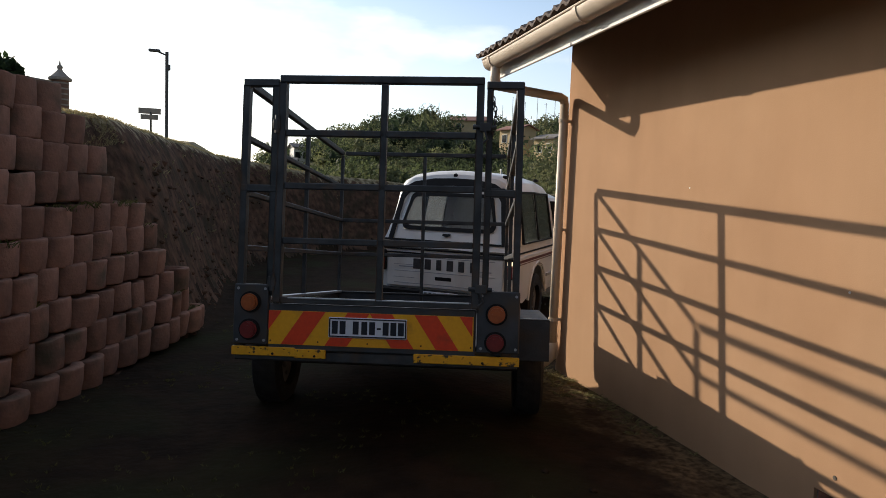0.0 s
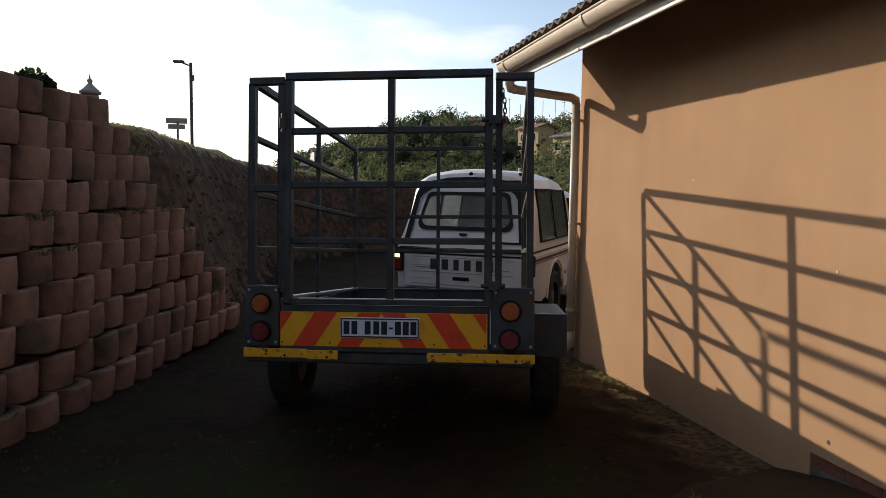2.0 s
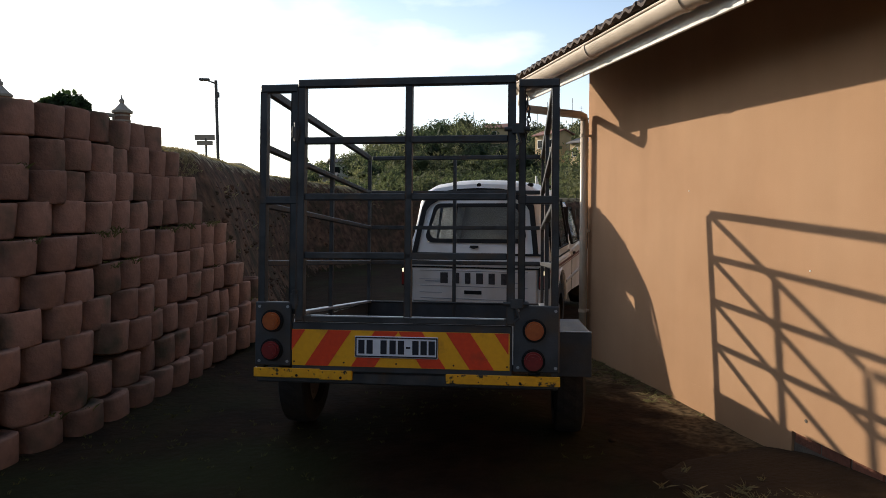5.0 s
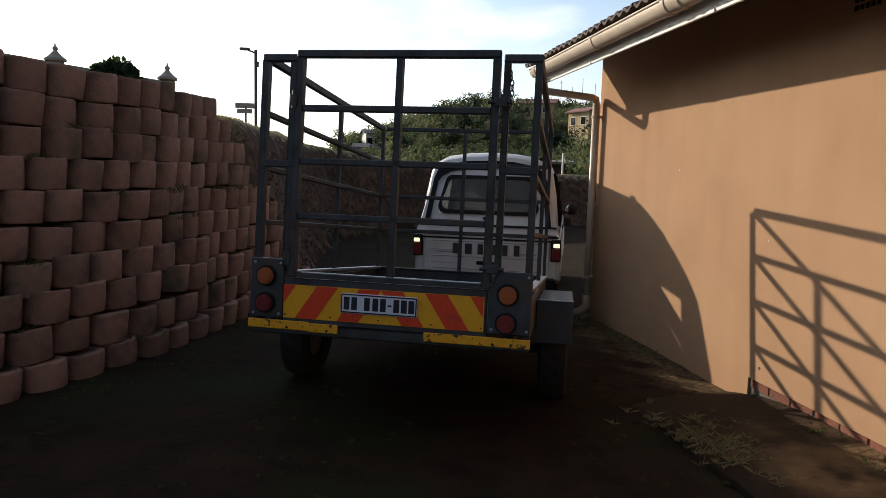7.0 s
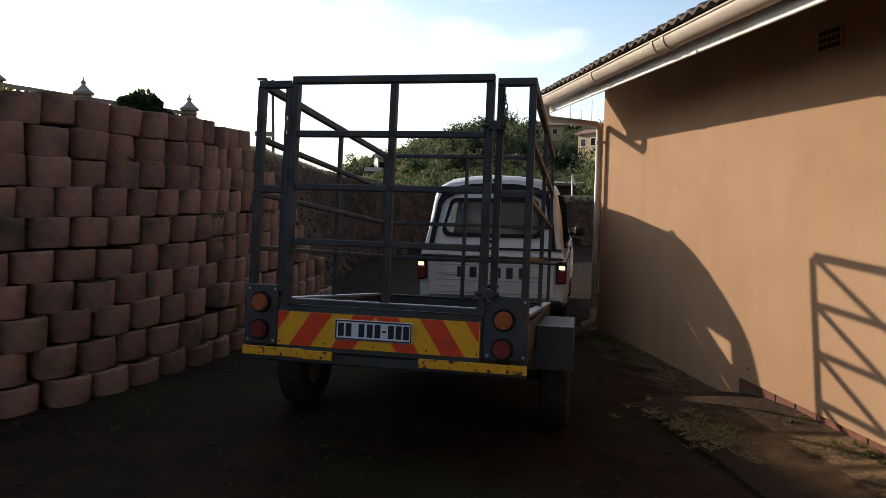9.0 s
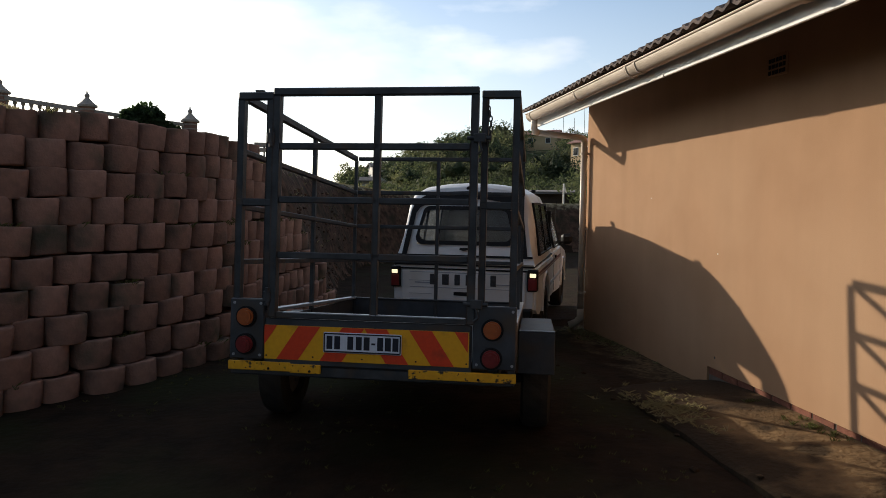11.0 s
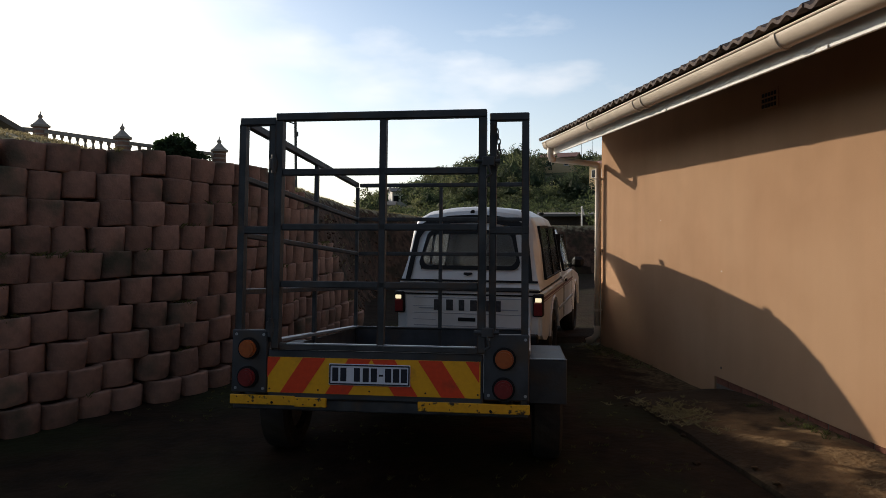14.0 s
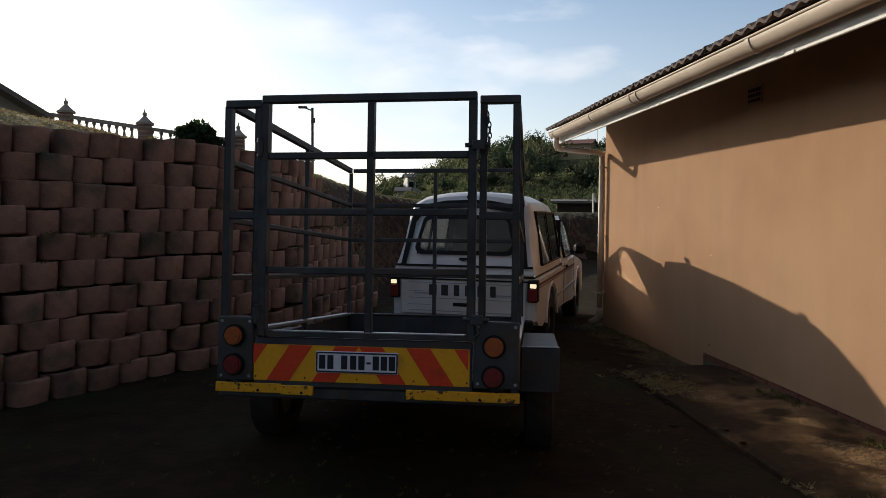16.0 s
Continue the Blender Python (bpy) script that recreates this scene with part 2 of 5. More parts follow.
def add_dirt(m):
    """Earth trodden over the outer edge and the far end of the concrete."""
    n, l = m.node_tree.nodes, m.node_tree.links
    p = n["Principled BSDF"]
    old = p.inputs["Base Color"].links[0].from_socket
    co = n.new("ShaderNodeNewGeometry")
    nz = n.new("ShaderNodeTexNoise")
    nz.inputs["Scale"].default_value, nz.inputs["Detail"].default_value = 2.6, 8
    l.new(co.outputs["Position"], nz.inputs["Vector"])
    sx = n.new("ShaderNodeSeparateXYZ")
    l.new(co.outputs["Position"], sx.inputs[0])
    ad, fx, fy, mx_ = n.new("ShaderNodeMath"), n.new("ShaderNodeMapRange"), n.new("ShaderNodeMapRange"), n.new("ShaderNodeMath")
    l.new(nz.outputs["Fac"], ad.inputs[0])
    l.new(sx.outputs["X"], ad.inputs[1])
    fx.inputs[1].default_value, fx.inputs[2].default_value = -0.02, -0.42
    l.new(ad.outputs[0], fx.inputs[0])
    a2 = n.new("ShaderNodeMath")
    l.new(nz.outputs["Fac"], a2.inputs[0])
    l.new(sx.outputs["Y"], a2.inputs[1])
    fy.inputs[1].default_value, fy.inputs[2].default_value = -4.1, -3.2
    fy.inputs[4].default_value = 0.95
    l.new(a2.outputs[0], fy.inputs[0])
    mx_.operation = "MAXIMUM"
    l.new(fx.outputs[0], mx_.inputs[0])
    l.new(fy.outputs[0], mx_.inputs[1])
    mx = n.new("ShaderNodeMixRGB")
    mx.inputs[2].default_value = (0.036, 0.024, 0.015, 1)
    l.new(mx_.outputs[0], mx.inputs[0])
    l.new(old, mx.inputs[1])
    l.new(mx.outputs[0], p.inputs["Base Color"])


add_dirt(M_CONCRETE)
M_BANK = mat("red_brown_cut_soil", (0.150, 0.088, 0.060), (0.048, 0.031, 0.023), 6.5, 1.0, bump=1.0, bscale=9, c3=(0.05, 0.042, 0.028), scale3=2.2, spec=0.05)


def add_sunlit_turf(m):
    """Dry grass, in a tone paled for grazing sun, covers the flat top of the bank and thins out over its edge."""
    n, l = m.node_tree.nodes, m.node_tree.links
    p = n["Principled BSDF"]
    old = p.inputs["Base Color"].links[0].from_socket
    ge, sn, sp = n.new("ShaderNodeNewGeometry"), n.new("ShaderNodeSeparateXYZ"), n.new("ShaderNodeSeparateXYZ")
    l.new(ge.outputs["Normal"], sn.inputs[0])
    l.new(ge.outputs["Position"], sp.inputs[0])
    nz, ad = n.new("ShaderNodeTexNoise"), n.new("ShaderNodeMath")
    nz.inputs["Scale"].default_value, nz.inputs["Detail"].default_value = 7.0, 6
    l.new(ge.outputs["Position"], nz.inputs["Vector"])
    l.new(nz.outputs["Fac"], ad.inputs[0])
    l.new(sn.outputs["Z"], ad.inputs[1])
    fz, fh, ml = n.new("ShaderNodeMapRange"), n.new("ShaderNodeMapRange"), n.new("ShaderNodeMath")
    fz.inputs[1].default_value, fz.inputs[2].default_value = 1.12, 1.32
    fh.inputs[1].default_value, fh.inputs[2].default_value = 1.1, 1.5
    l.new(ad.outputs[0], fz.inputs[0])
    l.new(sp.outputs["Z"], fh.inputs[0])
    ml.operation = "MULTIPLY"
    l.new(fz.outputs[0], ml.inputs[0])
    l.new(fh.outputs[0], ml.inputs[1])
    ra, mx = n.new("ShaderNodeValToRGB"), n.new("ShaderNodeMixRGB")
    ra.color_ramp.elements[0].position, ra.color_ramp.elements[1].position = 0.35, 0.65
    # dry grass colours, paled to hold the sun grazing the rim
    ra.color_ramp.elements[0].color, ra.color_ramp.elements[1].color = (0.16, 0.14, 0.07, 1), (0.38, 0.32, 0.21, 1)
    l.new(nz.outputs["Fac"], ra.inputs[0])
    l.new(ml.outputs[0], mx.inputs[0])
    l.new(old, mx.inputs[1])
    l.new(ra.outputs[0], mx.inputs[2])
    l.new(mx.outputs[0], p.inputs["Base Color"])


M_CLOD = M_BANK.copy()
M_CLOD.name = "loose_red_brown_clods"
add_sunlit_turf(M_BANK)
M_STEEL = mat("galvanised_steel_tube", (0.066, 0.069, 0.073), (0.030, 0.033, 0.036), 9, 0.5, metal=0.3, bump=0.12, c3=(0.085, 0.058, 0.04), scale3=5.5, r3=(0.54, 0.72))
M_SHEET = mat("grey_painted_sheet_steel", (0.066, 0.072, 0.082), (0.034, 0.038, 0.044), 6, 0.5, metal=0.25, bump=0.1, c3=(0.07, 0.055, 0.043), scale3=4, r3=(0.52, 0.72))
M_BRIGHT = mat("worn_bare_steel", (0.42, 0.43, 0.45), (0.3, 0.31, 0.33), 14, 0.4, metal=0.7)
M_YELLOW = mat("yellow_reflective_tape", (0.86, 0.44, 0.010), (0.80, 0.39, 0.010), 40, 0.4, c3=(0.55, 0.26, 0.02), scale3=14, r3=(0.58, 0.8))
M_YELLOWWORN = mat("flaked_yellow_tape", (0.84, 0.43, 0.010), (0.72, 0.34, 0.012), 30, 0.45, c3=(0.05, 0.035, 0.02), scale3=26, r3=(0.60, 0.66))
M_RED = mat("red_reflective_tape", (0.74, 0.062, 0.012), (0.66, 0.05, 0.012), 40, 0.4, c3=(0.45, 0.05, 0.015), scale3=14, r3=(0.58, 0.8))
M_PLATE = mat("white_number_plate", (0.72, 0.76, 0.84), (0.68, 0.72, 0.8), 20, 0.35)
M_INK = mat("dark_blue_black_paint", (0.012, 0.014, 0.03), (0.01, 0.012, 0.02), 10, 0.5)
M_BLACK = mat("black_rubber", (0.014, 0.013, 0.013), (0.022, 0.02, 0.019), 16, 0.8, bump=0.2, c3=(0.035, 0.028, 0.02), scale3=3)
M_AMBER = mat("amber_lens", (0.40, 0.10, 0.02), (0.32, 0.078, 0.017), 60, 0.35)
M_REDLENS = mat("dark_red_lens", (0.20, 0.016, 0.016), (0.15, 0.012, 0.012), 60, 0.35)
M_WHITEBODY = mat("white_car_paint", (0.74, 0.745, 0.75), (0.69, 0.69, 0.685), 3, 0.32, c3=(0.58, 0.55, 0.51), scale3=1.5, spec=0.5)
M_TRIM = mat("black_plastic_trim", (0.012, 0.012, 0.013), (0.009, 0.009, 0.01), 20, 0.6, spec=0.2)
M_DECALCREASE = mat("grey_decal_and_crease_shade", (0.36, 0.38, 0.42), (0.3, 0.32, 0.36), 10, 0.4)
M_RIM = mat("dusty_steel_rim", (0.22, 0.21, 0.2), (0.15, 0.14, 0.13), 10, 0.5, metal=0.4)
M_LAMPLIT = mat("lit_reversing_lens", (0.9, 0.85, 0.7), (0.9, 0.85, 0.7), 10, 0.3, emit=((1.0, 0.82, 0.5), 1.3))
M_POLE = mat("grey_lamp_pole", (0.10, 0.10, 0.10), (0.07, 0.07, 0.07), 8, 0.6)
M_STONE = mat("pale_cast_stone", (0.40, 0.35, 0.30), (0.32, 0.28, 0.24), 6, 0.9, bump=0.3)
M_PIER = mat("banded_brick_pier", (0.30, 0.17, 0.12), (0.24, 0.13, 0.1), 9, 0.9, bump=0.3, island=0.2)
M_ROOFRED = mat("faded_red_roof_sheet", (0.26, 0.12, 0.09), (0.2, 0.1, 0.08), 2, 0.8)
M_ROOFGREY = mat("grey_roof_tile", (0.2, 0.18, 0.165), (0.15, 0.135, 0.125), 4, 0.85, bump=0.3)
M_HOUSEWALL = mat("pale_yellow_render", (0.62, 0.46, 0.26), (0.55, 0.40, 0.22), 1, 0.9)
M_HOUSEGREY = mat("grey_render", (0.30, 0.28, 0.26), (0.26, 0.24, 0.22), 1, 0.9)
M_DARKGLASS = mat("dark_window_glass", (0.02, 0.022, 0.025), (0.015, 0.016, 0.02), 3, 0.1)
M_BARK = mat("tree_bark", (0.09, 0.06, 0.04), (0.06, 0.04, 0.03), 12, 0.95, bump=0.6)


def leaf_mat(name, a, b, c):
    m = mat(name, a, b, 0.3, 0.75, spec=0.2, island=0.3, c3=c, scale3=0.13, detail=4)
    n, l = m.node_tree.nodes, m.node_tree.links
    p = n["Principled BSDF"]
    tr = n.new("ShaderNodeBsdfTranslucent")
    src = p.inputs["Base Color"].links[0].from_socket
    l.new(src, tr.inputs[0])
    mx = n.new("ShaderNodeMixShader")
    mx.inputs[0].default_value = 0.45
    out = n["Material Output"]
    l.new(p.outputs[0], mx.inputs[1])
    l.new(tr.outputs[0], mx.inputs[2])
    l.new(mx.outputs[0], out.inputs[0])
    return m


# varied woodland greens; their darks and pales also paint crown shade and sun
M_LEAF = leaf_mat("woodland_leaves", (0.13, 0.155, 0.066), (0.03, 0.045, 0.022), (0.17, 0.17, 0.085))
M_LEAFSHADE = leaf_mat("shade_green_leaves", (0.05, 0.075, 0.036), (0.014, 0.026, 0.015), (0.08, 0.095, 0.048))
M_LEAFSUN = leaf_mat("sunlit_green_leaves", (0.20, 0.22, 0.095), (0.07, 0.09, 0.042), (0.24, 0.23, 0.12))
M_DARKLEAF = leaf_mat("dark_bush_leaves", (0.03, 0.05, 0.018), (0.02, 0.036, 0.014), (0.04, 0.06, 0.02))
M_GRASS = leaf_mat("dry_green_grass", (0.12, 0.12, 0.04), (0.16, 0.135, 0.06), (0.07, 0.095, 0.03))
M_DRYGRASS = leaf_mat("straw_grass", (0.36, 0.30, 0.17), (0.25, 0.21, 0.11), (0.16, 0.16, 0.07))


def glass_mat(name, dust):
    """Tinted car glass under a film of dust, which catches the sun; a thick film stands in for light behind."""
    m = bpy.data.materials.new(name)
    m.use_nodes = True
    n, l = m.node_tree.nodes, m.node_tree.links
    p = n["Principled BSDF"]
    p.inputs["Base Color"].default_value = (0.42, 0.48, 0.54, 1)
    p.inputs["Roughness"].default_value = 0.03
    p.inputs["Transmission Weight"].default_value = 1.0
    p.inputs["IOR"].default_value = 1.3
    tr, df, film, mx = n.new("ShaderNodeBsdfTranslucent"), n.new("ShaderNodeBsdfDiffuse"), n.new("ShaderNodeMixShader"), n.new("ShaderNodeMixShader")
    tr.inputs[0].default_value = df.inputs[0].default_value = (0.62, 0.6, 0.56, 1)
    co, nz, mr = n.new("ShaderNodeTexCoord"), n.new("ShaderNodeTexNoise"), n.new("ShaderNodeMapRange")
    nz.inputs["Scale"].default_value, nz.inputs["Detail"].default_value = 3.0, 6
    l.new(co.outputs["Object"], nz.inputs["Vector"])
    l.new(nz.outputs["Fac"], mr.inputs[0])
    mr.inputs[1].default_value, mr.inputs[2].default_value = 0.3, 0.7
    mr.inputs[3].default_value, mr.inputs[4].default_value = dust * 0.6, dust * 1.4
    l.new(df.outputs[0], film.inputs[1])
    l.new(tr.outputs[0], film.inputs[2])
    l.new(mr.outputs[0], mx.inputs[0])
    l.new(p.outputs[0], mx.inputs[1])
    l.new(film.outputs[0], mx.inputs[2])
    l.new(mx.outputs[0], n["Material Output"].inputs[0])
    return m


M_GLASS = glass_mat("tinted_car_glass", 0.035)
# thicker pale film puts the brightness behind the left panes into the glass
M_LITDUSTGLASS = glass_mat("dusty_lit_tone_glass", 0.2)


# ---- mesh helpers
def part(name, bm, material, parent=None, label="", smooth=False):
    me = bpy.data.meshes.new(name)
    bmesh.ops.recalc_face_normals(bm, faces=bm.faces)
    bm.to_mesh(me)
    bm.free()
    me.materials.append(material)
    if smooth:
        for f in me.polygons:
            f.use_smooth = True
    ob = new(name, me)
    if parent:
        ob.parent = parent
    if label:
        tagged(ob, label)
    return ob


def soften(ob, degrees=32):
    """Smooth shading, but for edges sharper than that."""
    for f in ob.data.polygons:
        f.use_smooth = True
    ob.data.set_sharp_from_angle(angle=radians(degrees))
    return ob


def empty(name, label, category, group="", kind=""):
    return tagged(new(name), label, category, group, kind)


def box(bm, x0, x1, y0, y1, z0, z1, bevel=0.0, m=None):
    """A box between two corners, its edges rounded by bevel."""
    r = bmesh.ops.create_cube(bm, size=1.0)
    vs = r["verts"]
    for v in vs:
        v.co = Vector(((x0 + x1) / 2 + v.co.x * (x1 - x0), (y0 + y1) / 2 + v.co.y * (y1 - y0), (z0 + z1) / 2 + v.co.z * (z1 - z0)))
        if m:
            v.co = m @ v.co
    if bevel:
        es = list({e for v in vs for e in v.link_edges})
        bmesh.ops.bevel(bm, geom=es, offset=bevel, segments=1, affect="EDGES")
    return bm


def bar(bm, a, b, w, d=None, up=(0, 0, 1)):
    """A square tube from a to b."""
    a, b, d = Vector(a), Vector(b), d or w
    y = (b - a).normalized()
    u = Vector(up)
    if abs(y.dot(u)) > 0.95:
        u = Vector((0, 1, 0))
    x = y.cross(u).normalized()
    z = x.cross(y)
    m = Matrix((x, y, z)).transposed().to_4x4()
    m.translation = a
    L = (b - a).length
    return box(bm, -w / 2, w / 2, 0, L, -d / 2, d / 2, min(w, d) * 0.12, m)


def tube(bm, pts, r, n=10, cap=True):
    """A round pipe along points, its bends mitred."""
    pts = [Vector(p) for p in pts]
    rings = []
    for i, p in enumerate(pts):
        a = (pts[i] - pts[i - 1]).normalized() if i else (pts[1] - pts[0]).normalized()
        b = (pts[i + 1] - pts[i]).normalized() if i + 1 < len(pts) else a
        t = (a + b).normalized()
        u = Vector((0.13, 1, 0.07)) if abs(t.y) < 0.9 else Vector((1, 0.1, 0))
        x = t.cross(u).normalized()
        z = x.cross(t)
        k = r / max(0.5, math.cos(a.angle(b) / 2))
        rings.append([bm.verts.new(p + x * math.cos(2 * math.pi * j / n) * k + z * math.sin(2 * math.pi * j / n) * k) for j in range(n)])
    for q, s in zip(rings, rings[1:]):
        for j in range(n):
            bm.faces.new((q[j], q[(j + 1) % n], s[(j + 1) % n], s[j]))
    if cap:
        bm.faces.new(rings[0])
        bm.faces.new(rings[-1])
    return bm


def disc(bm, c, axis, r, h, n=24, bevel=0.0):
    """A round slab at c, h thick along axis."""
    q = Vector((0, 0, 1)).rotation_difference(Vector(axis)).to_matrix().to_4x4()
    q.translation = Vector(c)
    res = bmesh.ops.create_cone(bm, cap_ends=True, segments=n, radius1=r, radius2=r, depth=h, matrix=q)
    if bevel:
        fs = [f for f in {f for v in res["verts"] for f in v.link_faces} if len(f.verts) > 4]
        bmesh.ops.bevel(bm, geom=list({e for f in fs for e in f.edges}), offset=bevel, segments=2, affect="EDGES")
    return bm


def slab(bm, poly, y0, y1):
    """A flat plate in the x-z plane, given as (x, z), from y0 to y1."""
    a = [bm.verts.new((x, y0, z)) for x, z in poly]
    b = [bm.verts.new((x, y1, z)) for x, z in poly]
    bm.faces.new(a)
    bm.faces.new(b[::-1])
    for i in range(len(a)):
        j = (i + 1) % len(a)
        bm.faces.new((a[i], b[i], b[j], a[j]))
    return bm


def loft(bm, rings, close=True):
    """A skin through rings of points with equal counts."""
    vs = [[bm.verts.new(p) for p in r] for r in rings]
    n = len(vs[0])
    for q, s in zip(vs, vs[1:]):
        for j in range(n):
            bm.faces.new((q[j], q[(j + 1) % n], s[(j + 1) % n], s[j]))
    if close:
        bm.faces.new(vs[0])
        bm.faces.new(vs[-1])
    return bm


def clip_x(poly, lo, hi):
    """Cuts a convex polygon of (x, z) to lo <= x <= hi."""
    for lim, s in ((lo, 1), (hi, -1)):
        out = []
        for i, p in enumerate(poly):
            q = poly[(i + 1) % len(poly)]
            pi, qi = s * (p[0] - lim) >= 0, s * (q[0] - lim) >= 0
            if pi:
                out.append(p)
            if pi != qi:
                k = (lim - p[0]) / (q[0] - p[0])
                out.append((lim, p[1] + k * (q[1] - p[1])))
        poly = out
        if len(poly) < 3:
            return []
    return poly


def tufts(bm, spots, size, blades, rnd, lean=0.5):
    """Grass blades at spots: thin bent triangles."""
    for x, y, z in spots:
        for _ in range(blades):
            a = rnd.uniform(0, 6.283)
            h = size * rnd.uniform(0.4, 1.2)
            w = h * 0.035 + 0.0012
            bx, by = x + rnd.gauss(0, size * 0.35), y + rnd.gauss(0, size * 0.35)
            dx, dy = math.cos(a), math.sin(a)
            k = rnd.uniform(0.1, lean)
            v = [bm.verts.new(c) for c in ((bx - dy * w, by + dx * w, z), (bx + dy * w, by - dx * w, z), (bx + dx * h * k * 0.4, by + dy * h * k * 0.4, z + h * 0.7), (bx + dx * h * k, by + dy * h * k, z + h))]
            bm.faces.new((v[0], v[1], v[2]))
            bm.faces.new((v[2], v[1], v[3]))
    return bm


def leaf_cloud(verts, faces, c, rx, rz, n, s, rnd):
    """Leaf clumps in an uneven crown round c."""
    ph = [rnd.uniform(0, 6.283) for _ in range(4)]
    for _ in range(n):
        u, v = rnd.uniform(-1, 1), rnd.uniform(0, 6.283)
        k = (0.72 + 0.28 * rnd.random()) * (1 + 0.22 * math.sin(3 * v + ph[0]) * math.cos(4 * u + ph[1]))
        q = math.sqrt(1 - u * u)
        p = Vector((c[0] + rx * k * q * math.cos(v), c[1] + rx * k * q * math.sin(v), c[2] + rz * k * u))
        a = Vector((rnd.gauss(0, 1), rnd.gauss(0, 1), rnd.gauss(0, 1))).normalized()
        b = a.orthogonal().normalized()
        sz = s * rnd.uniform(0.5, 1.3)
        i = len(verts)
        verts += [p + a * sz, p + b * sz * 0.7, p - a * sz * 0.9, p - b * sz * 0.6]
        faces.append((i, i + 1, i + 2, i + 3))


CORE_F = ((0, 1, 2), (0, 2, 3), (0, 3, 4), (0, 4, 5), (0, 5, 6), (0, 6, 1), (1, 7, 2), (2, 7, 3), (3, 7, 4), (4, 7, 5), (5, 7, 6), (6, 7, 1))


def core(verts, faces, c, rx, rz, rnd):
    """The dense inside of a crown, which no light passes."""
    o = len(verts)
    ring = [(rx * math.cos(k * math.pi / 3) * rnd.uniform(0.7, 1.1), rx * math.sin(k * math.pi / 3) * rnd.uniform(0.7, 1.1), rz * rnd.uniform(-0.25, 0.25)) for k in range(6)]
    for p in [(0, 0, rz)] + ring + [(0, 0, -rz)]:
        verts.append(Vector(c) + Vector(p))
    faces.extend(tuple(o + i for i in q) for q in CORE_F)


def from_lists(name, verts, faces, material, parent=None):
    me = bpy.data.meshes.new(name)
    me.from_pydata([tuple(v) for v in verts], [], faces)
    me.materials.append(material)
    ob = new(name, me)
    if parent:
        ob.parent = parent
    return ob


# ---- ground: one sheet with the low yard, the earth bank, the terrace and the far hill
BASE = [(-24.0, -22.0), (-11.6, -10.3), (-8.65, -7.0), (-7.15, -5.3), (-6.08, -4.05), (-5.57, -3.4), (-5.02, -2.8), (-4.63, -2.15), (-4.30, -1.38), (-3.97, 0.0), (-3.62, 1.3), (-3.40, 2.2), (-3.3, 6.0), (-2.7, 9.5), (-0.4, 12.5), (4.0, 14.5), (14.0, 15.5), (80.0, 18.0)]
TOPZ = [2.1, 2.1, 2.1, 2.1, 2.1, 2.1, 2.1, 2.1, 2.1, 2.08, 2.08, 2.1, 2.12, 2.0, 1.75, 1.5, 1.4, 1.4]
HILL = [(-60, 0.0), (-6, 0.0), (-1.5, 0.004), (0, 0.018), (3, 0.034), (5, 0.050), (7, 0.061), (9, 0.069), (11, 0.079), (12.5, 0.084), (14.5, 0.074), (17, 0.074), (20, 0.070), (24, 0.074), (35, 0.08), (60, 0.07), (120, 0.02)]


def rim(x, y):
    """Signed distance behind the foot of the bank, and the bank's height there."""
    best = (1e9, 0, 0)
    for (p, q, za, zb) in zip(BASE, BASE[1:], TOPZ, TOPZ[1:]):
        dx, dy = q[0] - p[0], q[1] - p[1]
        L2 = dx * dx + dy * dy
        k = min(1, max(0, ((x - p[0]) * dx + (y - p[1]) * dy) / L2))
        ex, ey = x - p[0] - k * dx, y - p[1] - k * dy
        d = math.hypot(ex, ey)
        if d < best[0]:
            best = (d, (dx * ey - dy * ex) / math.sqrt(L2), za + k * (zb - za))
    return (best[0] if best[1] > 0 else -best[0]), best[2]


def lerp_table(tab, x):
    for (a, u), (b, v) in zip(tab, tab[1:]):
        if x <= b:
            return u + (v - u) * max(0, (x - a)) / (b - a)
    return tab[-1][1]


def height(x, y):
    n1 = noise.noise(Vector((x * 0.9, y * 0.9, 0.0)))
    n2 = noise.noise(Vector((x * 4.0, y * 4.0, 3.0)))
    low = -0.13 + 0.012 * n1 + 0.008 * n2
    low -= 0.13 * min(1, max(0, (y + 1.5) / 4))
    if x > -1.3 and y < 0.5:
        far = min(1, max(0, (y + 3.4) / 0.8))
        low -= 0.07 * far * min(1, (x + 1.3) / 0.7)
        low -= 0.05 * (1 - far) * min(1, max(0, (x + 0.98) / 0.1))
    d, top = rim(x, y)
    if d <= 0:
        return low
    off, w = (0.78, 0.3) if y < 0.2 else (0.78 - 0.78 * min(1, (y - 0.2) / 1.6), 0.30 + 0.75 * min(1, (y - 0.2) / 1.6))
    k = min(1, max(0, (d - off) / w))
    z = low + (top - 0.03 - low) * (k * k * (3 - 2 * k)) ** 0.8 + (0.08 * n1 + 0.02 * n2) * (k * (1 - k) * 4)
    if d > off + w:
        e = d - off - w
        left = min(1, max(0, (-3.0 - x) / 3))
        near = min(1, max(0, (3.5 - y) / 4.5))
        z += (min(1.5, 0.105 * e) * (1 - near) + min(2.2, (0.18 + 0.26 * min(1, max(0, (-0.5 - y) / 2.5))) * e) * near) * left + 0.03 * n1
        r = math.hypot(x + 3, y + 8)
        if r > 45:
            az = math.degrees(math.atan2(x + 3, y + 8))
            s = min(1, (r - 45) / 115)
            z += lerp_table(HILL, az) * 160 * s * s * (3 - 2 * s) + 1.2 * noise.noise(Vector((x * 0.03, y * 0.03, 1))) * s
            if y < -8:
                z = min(z, 4)
    return z


